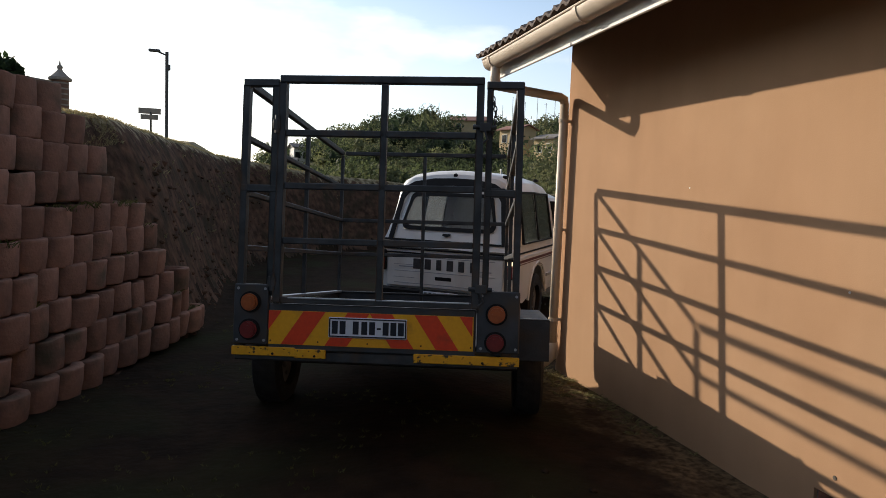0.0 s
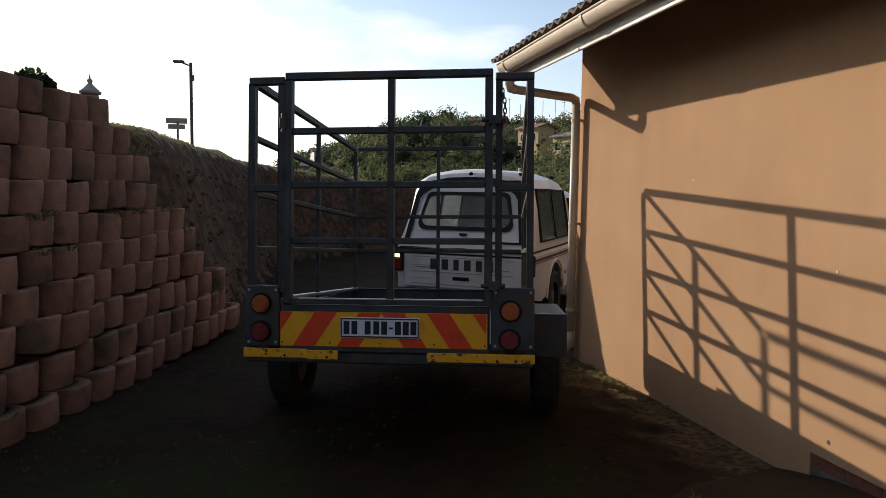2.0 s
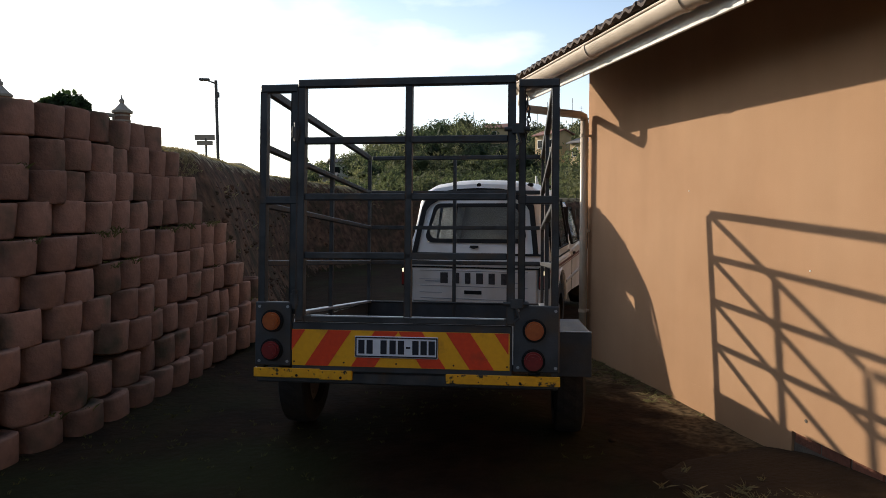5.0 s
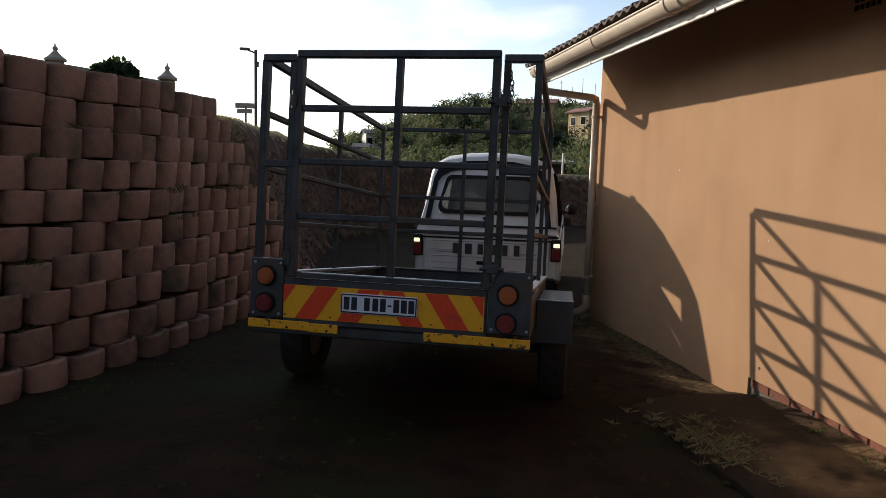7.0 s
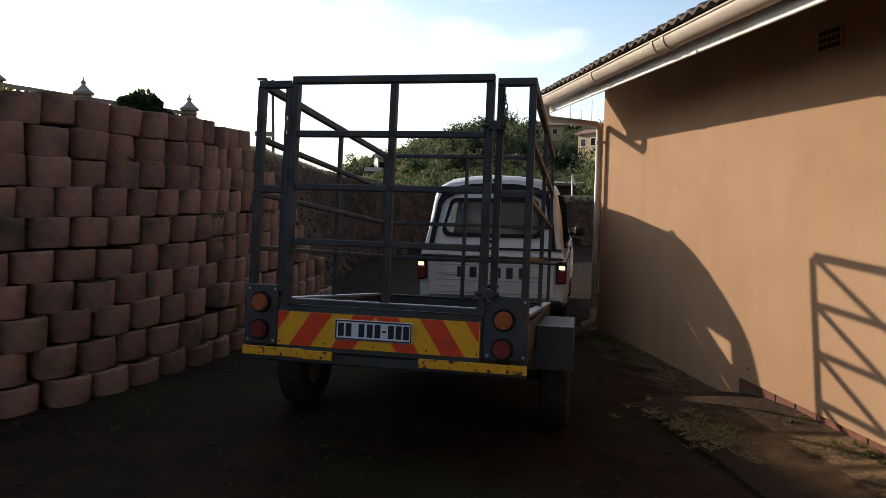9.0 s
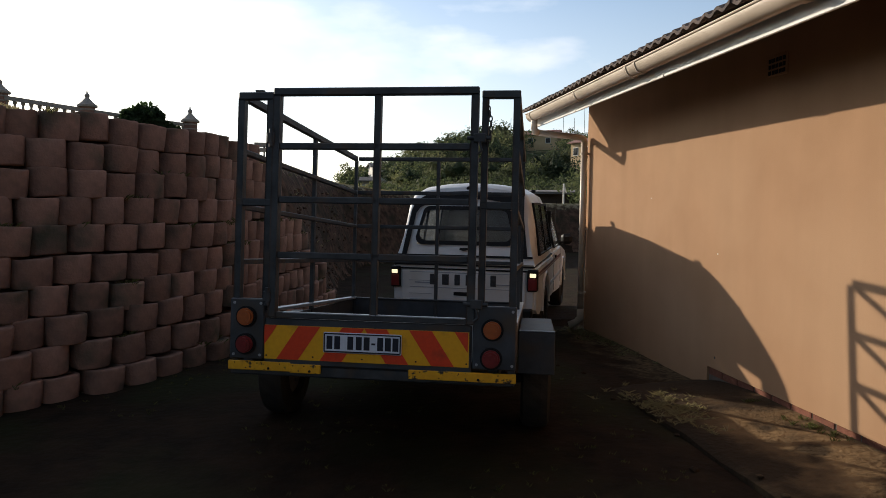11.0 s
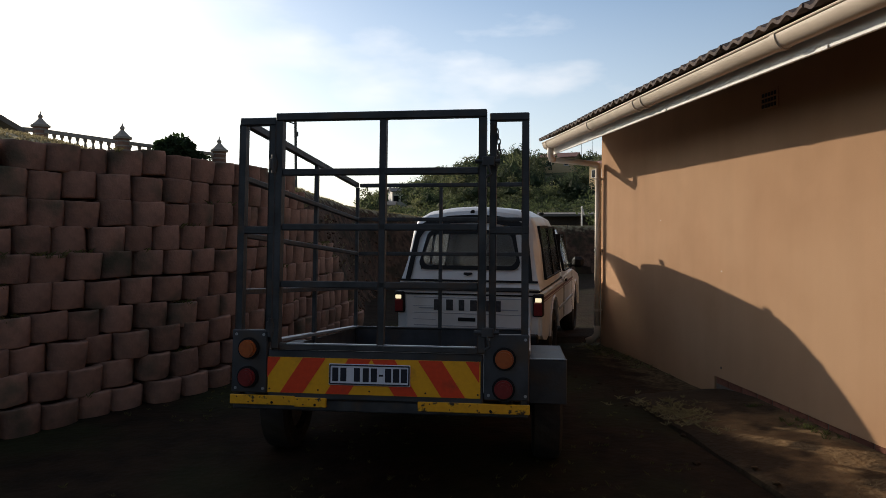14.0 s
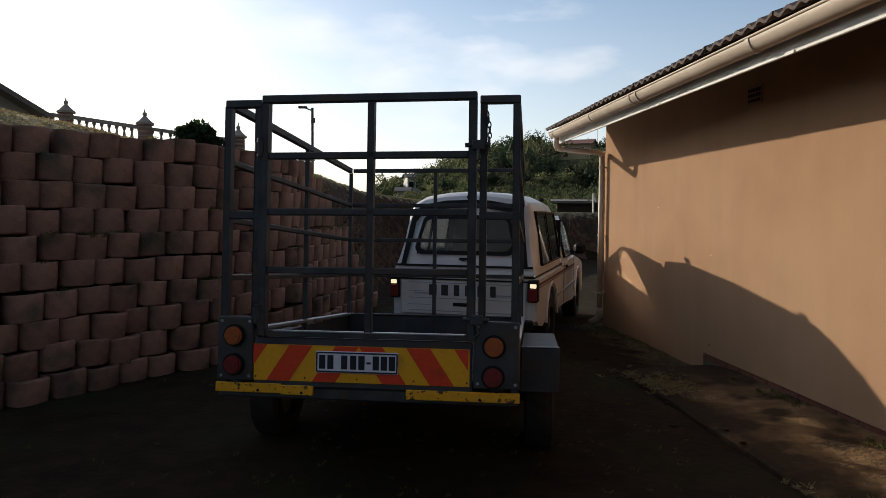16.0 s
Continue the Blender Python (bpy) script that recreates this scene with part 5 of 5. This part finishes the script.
def pier_at(x, y, zt, w=0.46, h=1.25):
    p = empty("pier", "round banded stone balustrade pier with a flared cap and finial", "pier", "balustrade piers")
    p.location = (x, y, zt - 0.42)
    soften(part("shaft", disc(bmesh.new(), (0, 0, -h / 2 - 0.51), (0, 0, 1), w / 2, h + 0.78, 18), M_PIER, p))
    for i in range(7):
        part("band", disc(bmesh.new(), (0, 0, -0.20 - i * 0.155), (0, 0, 1), w / 2 + 0.012, 0.045, 18), M_STONE, p)
    part("cap", disc(bmesh.new(), (0, 0, -0.08), (0, 0, 1), w / 2 + 0.08, 0.08, 18, 0.012), M_STONE, p)
    prof_ = [(w * 0.62, -0.04), (w * 0.40, 0.05), (w * 0.22, 0.14), (0.055, 0.20), (0.04, 0.23)]
    soften(part("cap_slope", loft(bmesh.new(), [[(r * math.cos(2 * math.pi * k / 16), r * math.sin(2 * math.pi * k / 16), z) for k in range(16)] for r, z in prof_]), M_STONE, p), 50)
    bm = bmesh.new()
    bmesh.ops.create_uvsphere(bm, u_segments=10, v_segments=8, radius=0.08, matrix=Matrix.Translation((0, 0, 0.26)))
    bmesh.ops.create_cone(bm, cap_ends=True, segments=8, radius1=0.04, radius2=0.005, depth=0.18, matrix=Matrix.Translation((0, 0, 0.38)))
    part("finial", bm, M_STONE, p)
    return p


for x, y, z in BAL:
    pier_at(x, y, z + 0.25)


def turned(bm, h):
    prof_ = [(0.07, 0), (0.07, 0.08), (0.04, 0.12), (0.085, 0.3), (0.05, 0.6), (0.035, 0.78), (0.06, 0.86), (0.07, 0.92), (0.07, 1.0)]
    return loft(bm, [[(r * math.cos(2 * math.pi * k / 8), r * math.sin(2 * math.pi * k / 8), z * h) for k in range(8)] for r, z in prof_])


for (xa, ya_, za), (xb, yb, zb) in list(zip(BAL, BAL[1:])):
    b = empty("balustrade", "pale stone balustrade with turned balusters", "balustrade", "balustrades")
    b.location = (xa, ya_, za - 0.4)
    d = Vector((xb - xa, yb - ya_, zb - za))
    part("handrail", bar(bmesh.new(), (0, 0, 0), d, 0.2, 0.11), M_STONE, b)
    part("foot_rail", bar(bmesh.new(), Vector((0, 0, -0.72)), d + Vector((0, 0, -0.72)), 0.2, 0.12), M_STONE, b)
    part("footing", bar(bmesh.new(), Vector((0, 0, -1.35)), d + Vector((0, 0, -1.35)), 0.25, 1.1), M_HOUSEGREY, b)
    me = None
    for i in range(10):
        k = (i + 0.75) / 10.5
        if me is None:
            ob = part("baluster", turned(bmesh.new(), 0.62), M_STONE, b)
            me = ob.data
        else:
            ob = new("baluster", me)
            ob.parent = b
        ob.location = d * k + Vector((0, 0, -0.68))

rnd = random.Random(5)
v, f = [], []
leaf_cloud(v, f, (0, 0, 0.6), 0.72, 0.62, 1600, 0.10, rnd)
leaf_cloud(v, f, (0, 0, 0.55), 0.5, 0.45, 700, 0.14, rnd)
leaf_cloud(v, f, (0.6, 0.1, 0.3), 0.5, 0.4, 400, 0.08, rnd)
shrub = empty("bush", "dark rounded bush in front of the balustrade", "bush")
shrub.location = (-9.7, 15.0, 3.32)
from_lists("crown", v, f, M_DARKLEAF, shrub)
part("stem", tube(bmesh.new(), [(0, 0, -0.7), (0.02, 0, 0), (0, 0, 0.7)], 0.07, 7), M_BARK, shrub)


def house(x, y, z, w, dp, h, rz, wallm, roofm, label, pitch=0.35):
    hs = empty("house", label, "house", "hillside houses")
    hs.matrix_world = pose(x, y, z, 0, 0, rz)
    part("wall", box(bmesh.new(), -w / 2, w / 2, -dp / 2, dp / 2, -3, h), wallm, hs)
    r = pitch * dp / 2
    bm = bmesh.new()
    ov = 0.4
    for s in (-1, 1):
        a = [(-w / 2 - ov, s * (dp / 2 + ov), h - ov * pitch), (w / 2 + ov, s * (dp / 2 + ov), h - ov * pitch), (w / 2 + ov, 0, h + r), (-w / 2 - ov, 0, h + r)]
        lo = [bm.verts.new(p) for p in a]
        hi = [bm.verts.new((p[0], p[1], p[2] + 0.15)) for p in a]
        bm.faces.new(lo)
        bm.faces.new(hi)
        for i in range(4):
            bm.faces.new((lo[i], hi[i], hi[(i + 1) % 4], lo[(i + 1) % 4]))
    part("roof", bm, roofm, hs)
    for s in (-1, 1):
        bm = bmesh.new()
        e = s * (w / 2 - 0.01)
        slab(bm, [(-dp / 2, h), (dp / 2, h), (0, h + r)], e - 0.05, e + 0.05)
        bmesh.ops.rotate(bm, verts=bm.verts, cent=(0, 0, 0), matrix=Matrix.Rotation(radians(90), 3, "Z"))
        bmesh.ops.scale(bm, verts=bm.verts, vec=(-1, 1, 1))
        part("gable", bm, wallm, hs)
    n = max(2, int(w / 2.6))
    for i in range(n):
        u = -w / 2 + w * (i + 0.5) / n
        win = part("window", box(bmesh.new(), u - 0.55, u + 0.55, -dp / 2 - 0.03, -dp / 2 + 0.02, h - 1.9, h - 0.7), M_FASCIA, hs)
        part("pane", box(bmesh.new(), u - 0.45, u + 0.45, -dp / 2 - 0.05, -dp / 2 - 0.031, h - 1.8, h - 0.8), M_DARKGLASS, win)
    return hs


def on_hill(az, r):
    x, y = -3 + r * math.sin(radians(az)), -8 + r * math.cos(radians(az))
    return x, y, height(x, y)


for az, r, w, dp, h, rz, wm, rm, lb, up in (
    (16.2, 150, 7.5, 6, 1.5, -12, M_HOUSEWALL, M_ROOFRED, "hillside house with a faded red roof", 1.5),
    (20.0, 100, 4.2, 3.0, 2.1, -48, M_HOUSEWALL, M_ROOFRED, "pale yellow house among the trees", 1.9),
    (22.8, 95, 3.8, 3.0, 2.0, -46, M_HOUSEWALL, M_ROOFGREY, "pale rendered house on the hillside", 1.0),
    (2.5, 118, 2.6, 3, 1.9, 14, M_FASCIA, M_ROOFGREY, "small white house at the edge of the woods", 1.0),
    (1.7, 100, 1.7, 2.5, 0.7, -6, M_STONE, M_ROOFGREY, "low pale shed at the foot of the hill", 0.3),
):
    x, y, z = on_hill(az, r)
    house(x, y, z + up, w, dp, h, -az + rz, wm, rm, lb)

house(9.2, 32.8, 1.25, 2.7, 2.2, 0.85, -14, M_BARK, M_ROOFGREY, "low dark shed with a pale flat roof behind the bank", 0.08)
house(-18.5, 8.8, 2.5, 9.0, 7.0, 1.6, -25, M_HOUSEGREY, M_ROOFGREY, "grey house with a dark tiled roof on the terrace", 0.4)

# woodland on the hill
rnd = random.Random(21)
woods = {m: ([], []) for m in (M_LEAF, M_LEAFSHADE, M_LEAFSUN)}
n_trees = 0
while n_trees < 1750:
    az = rnd.uniform(-0.4, 44)
    r = rnd.uniform(82, 172)
    if az < 4 and r < 90 + 6 * (4 - az):
        continue
    if rnd.random() > (0.4 + 0.6 * min(1, (az + 2) / 6)):
        continue
    if any(abs(az - a) < d and q - 62 < r < q + 4 for a, q, d in ((16.2, 150, 1.8), (20.0, 100, 1.5), (22.8, 95, 1.4), (2.5, 118, 0.9), (1.7, 100, 0.8))):
        continue
    x, y, z = on_hill(az, r)
    big = rnd.choice((0.5, 0.65, 0.8, 1.0, 1.25)) * rnd.uniform(0.85, 1.15) * (0.30 + r / 300)
    hgt = 2.0 * big
    near = r < 115
    n1, n2, ls = (230, 70, 0.19) if near else (170, 50, 0.24)
    v, f = woods[rnd.choice((M_LEAF, M_LEAF, M_LEAFSHADE, M_LEAFSHADE, M_LEAFSUN))]
    tall = rnd.choice((0.7, 0.9, 1.1, 1.4))
    leaf_cloud(v, f, (x, y, z + hgt * tall), 1.9 * big, 1.7 * big * tall, n1, ls * big, rnd)
    core(v, f, (x, y, z + hgt * tall * 0.9), 1.35 * big, 1.25 * big * tall, rnd)
    for _ in range(2):
        leaf_cloud(v, f, (x + rnd.gauss(0, 1.5) * big, y + rnd.gauss(0, 1.5) * big, z + hgt * tall + rnd.uniform(-0.4, 1.7) * big), 1.0 * big, 0.8 * big, n2, ls * big, rnd)
    n_trees += 1
for m, lb in ((M_LEAF, "dense green woodland covering the far hillside"), (M_LEAFSHADE, "trees in a darker, shade-toned green among the hillside woods"), (M_LEAFSUN, "trees in a paler, sunlit-toned green among the hillside woods")):
    tagged(from_lists("woodland", *woods[m], m), lb, "woods", kind="stuff")

# scrub at the foot of the hill, right behind the bank
v, f = [], []
for _ in range(700):
    az, r = rnd.uniform(-0.2, 40), rnd.uniform(44, 88)
    x, y, z = on_hill(az, r)
    s = rnd.uniform(0.35, 0.8) * (0.5 + r / 120)
    leaf_cloud(v, f, (x, y, z + 0.5 * s), 1.5 * s, 0.9 * s, 120, 0.15, rnd)
for _ in range(150):
    az = rnd.uniform(6, 40)
    r = rnd.uniform(27, 44)
    x, y = -3 + r * math.sin(radians(az)), -8 + r * math.cos(radians(az))
    z = height(x, y)
    if 13.5 < az < 20:
        continue
    s = rnd.uniform(0.5, 1.2) * (1.25 if az > 16 else 0.55)
    leaf_cloud(v, f, (x, y, z + 0.7 * s), 1.1 * s, 1.0 * s, 190, 0.11, rnd)
tagged(from_lists("scrub", v, f, M_LEAF), "low green scrub along the top of the bank", "shrubs", kind="stuff")

# masts on the ridge
for az, r, h in ((17.9, 160, 9), (18.8, 162, 8), (19.6, 161, 10), (20.6, 158, 8.5), (21.6, 160, 10.5), (22.3, 163, 9), (23.0, 160, 9.5), (13.6, 165, 8), (5.2, 165, 7)):
    x, y, z = on_hill(az, r)
    mast = empty("mast", "thin grey mast on the ridge", "mast", "ridge masts")
    mast.location = (x, y, z)
    part("pole", tube(bmesh.new(), [(0, 0, -1), (0, 0, h)], 0.05, 6), M_POLE, mast)
    if az in (17.9, 22.3):
        part("cross_bar", bar(bmesh.new(), (-0.45, 0, h * 0.96), (0.45, 0, h * 0.96), 0.06), M_POLE, mast)

# grass and weeds
rnd = random.Random(9)
spots = []
for _ in range(7000):
    s, d = rnd.uniform(0, 10.5), 0.36 + rnd.uniform(0, 1.9) ** 1.5
    p, q = along(s)
    x, y = p.x + q.y * d, p.y - q.x * d
    spots.append((x, y, height(x, y) - 0.01))
for _ in range(2200):
    y = rnd.uniform(0.6, 13)
    x = lerp_table([(0.6, -3.8), (2.0, -3.4), (6.0, -3.3), (9.5, -2.7), (13.0, 0.2)], y) - rnd.triangular(0.95, 2.2, 1.05)
    spots.append((x, y, height(x, y) - 0.01))
tagged(part("terrace_grass", tufts(bmesh.new(), spots, 0.04, 8, rnd, 1.2), M_DRYGRASS), "short dry grass along the top of the bank", "grass", kind="stuff")
spots = []
for _ in range(60):
    y = rnd.uniform(0.6, 9)
    x = lerp_table([(0.0, -3.97), (2.2, -3.4), (6.0, -3.3), (9.5, -2.7)], y) - rnd.uniform(0.35, 1.0)
    spots.append((x, y, height(x, y) + 0.0))
tagged(part("bank_roots", tufts(bmesh.new(), spots, 0.05, 9, rnd, 1.6), M_DRYGRASS), "dry roots and straw hanging on the earth bank", "dry grass", kind="stuff")
spots, straw = [], []
for _ in range(150):
    y = rnd.uniform(-7.5, -4.0)
    k = noise.noise(Vector((3, y * 1.6, 2)))
    if k > 0.05:
        spots.append((-0.04 - abs(rnd.gauss(0, 0.07)), y, -0.06))
for _ in range(130):
    y = rnd.uniform(-7.5, -4.0)
    x = rnd.choice((rnd.gauss(-0.95, 0.07), rnd.gauss(-0.55, 0.2)))
    if noise.noise(Vector((x * 2.2, y * 1.3, 5))) > 0.1:
        straw.append((x, y, -0.095))
for _ in range(90):
    x, y = rnd.gauss(-0.80, 0.13), rnd.gauss(-3.95, 0.22)
    straw.append((x, y, -0.085))
for _ in range(120):
    y = rnd.triangular(-2.2, 0.3, -0.2)
    x = -0.03 - abs(rnd.gauss(0, 0.15))
    straw.append((x, y, height(x, y) - 0.005))
tagged(part("edge_weeds", tufts(bmesh.new(), spots, 0.034, 16, rnd, 1.3), M_GRASS), "weeds and grass at the foot of the house wall", "weeds", kind="stuff")
tagged(part("straw_litter", tufts(bmesh.new(), straw, 0.03, 12, rnd, 2.6), M_DRYGRASS), "flattened dry straw and litter along the apron", "dry grass", kind="stuff")
spots = []
for _ in range(1500):
    y = rnd.uniform(-9.5, 3)
    x = rnd.uniform(lerp_table([(-10, -11), (-5.3, -7.15), (-2.8, -5.0), (0.0, -3.95), (3.0, -3.3)], y) + 0.1, -1.15)
    if noise.noise(Vector((x * 0.8, y * 0.8, 7))) > 0.02:
        spots.append((x, y, height(x, y) - 0.005))
tagged(part("yard_grass", tufts(bmesh.new(), spots, 0.024, 9, rnd, 1.2), M_GRASS), "sparse short grass on the trodden yard", "grass", kind="stuff")

# chipped spots on the house wall
for y, z, r in ((-1.87, 1.5, 0.006), (-3.21, 1.01, 0.007), (-3.22, 0.10, 0.012)):
    bm = bmesh.new()
    disc(bm, (-0.001, y, z), (1, 0, 0), r, 0.004, 7)
    tagged(part("paint_chip", bm, M_FASCIA if r < 0.01 else M_MORTAR), "small pale chip in the wall plaster", "paint chip", "paint chips")

# stones and litter
for i in range(14):
    bm = bmesh.new()
    r = rnd.uniform(0.012, 0.035)
    bmesh.ops.create_icosphere(bm, subdivisions=1, radius=r)
    for q in bm.verts:
        q.co = Vector((q.co.x * rnd.uniform(0.8, 1.4), q.co.y * rnd.uniform(0.8, 1.3), q.co.z * rnd.uniform(0.4, 0.8)))
    x, y = rnd.uniform(-1.25, -0.75), rnd.uniform(-7, -1.2)
    st = part("stone", bm, M_CONCRETE)
    tagged(st, "small loose stone beside the apron", "stone", "loose stones")
    st.location = (x, y, (height(x, y) if x < -0.97 or y > -3.8 else -0.088) + r * 0.3)

# ---- bricks of the plinth and single eave tiles
bm = bmesh.new()
box(bm, -0.108, 0.108, -0.05, 0.05, -0.033, 0.033, 0.005)
b0 = part("brick", bm, M_BRICK, plinth)
b0.location = (0.062, -3.22, -0.036)
b0.rotation_euler = (0, 0, radians(90))
for i in range(1, 55):
    ob = new("brick", b0.data)
    ob.parent = plinth
    ob.matrix_local = pose(0.062 + rnd.uniform(-0.003, 0.003), -3.22 - 0.228 * i, -0.036 + rnd.uniform(-0.002, 0.002), 0, 0, 90 + rnd.uniform(-1, 1))
bm = bmesh.new()
top_, low_ = [], []
for k in range(17):
    y = -0.15 + 0.30 * k / 16
    w = 0.015 * math.cos(2 * math.pi * (k / 8))
    top_.append([bm.verts.new((x, y, (x * TAN) + w + 0.012)) for x in (0, 0.42)])
    low_.append([bm.verts.new((x, y, (x * TAN) + w - 0.012)) for x in (0, 0.42)])
for k in range(16):
    bm.faces.new((top_[k][0], top_[k][1], top_[k + 1][1], top_[k + 1][0]))
    bm.faces.new((low_[k][0], low_[k][1], low_[k + 1][1], low_[k + 1][0]))
    bm.faces.new((top_[k][0], low_[k][0], low_[k + 1][0], top_[k + 1][0]))
for k in (0, 16):
    bm.faces.new((top_[k][0], top_[k][1], low_[k][1], low_[k][0]))
t0 = part("roof_tile", bm, M_TILE, roof)
t0.location = (-0.83, 0.27, 2.68)
for i in range(1, 55):
    ob = new("roof_tile", t0.data)
    ob.parent = roof
    ob.matrix_local = pose(-0.83 + rnd.uniform(-0.012, 0.008), 0.27 - 0.30 * i, 2.68 + rnd.uniform(-0.004, 0.004), rnd.uniform(-0.6, 0.6), 0, rnd.uniform(-0.6, 0.6))


# ---- what moves
def glide(rows, t):
    """A row of numbers between rows, by time."""
    for a, b in zip(rows, rows[1:]):
        if t <= b[0]:
            k = (t - a[0]) / (b[0] - a[0])
            return [u + (w - u) * k for u, w in zip(a, b)]
    return list(rows[-1])


def motions():
    walk(trailer, [(r[0], pose(*r[1:])) for r in TRAILER])

    def truck_pose(r):
        late = min(1.0, max(0.0, (r[0] - 8.0) / 5.0))
        back = lerp_table([(0, 0.0), (8.5, 0.0), (11.5, 0.06), (14, 0.06), (16, 0.03)], r[0])
        turn = lerp_table([(0, 2.0), (4, 2.0), (8.5, 2.1), (11.5, 3.5), (16, 3.2)], r[0])
        return pose(r[1] + 0.02 + 0.02 * late + 0.02 * min(1.0, max(0.0, (r[0] - 13.0) / 3.0)), r[2] - 0.26 - back, -0.235, 0, 0, r[3] + turn)

    walk(truck, [(r[0], truck_pose(r)) for r in TRUCK])
    times = [i * 0.25 for i in range(65)]
    for wheels, rows, r, yi in ((T_WHEELS, TRAILER, TR, 6), (K_WHEELS, TRUCK, WR, 3)):
        for w in wheels:
            at = w.location.copy()
            ang, prev, out = 0.0, None, []
            for t in times:
                q = glide(rows, t)
                a = radians(q[yi])
                if prev:
                    go = (q[1] - prev[1]) * -math.sin(a) + (q[2] - prev[2]) * math.cos(a)
                    ang -= math.degrees(go / r)
                prev = q
                out.append((t, pose(at.x, at.y, at.z, ang, 0, 0)))
            walk(w, out)


motions()
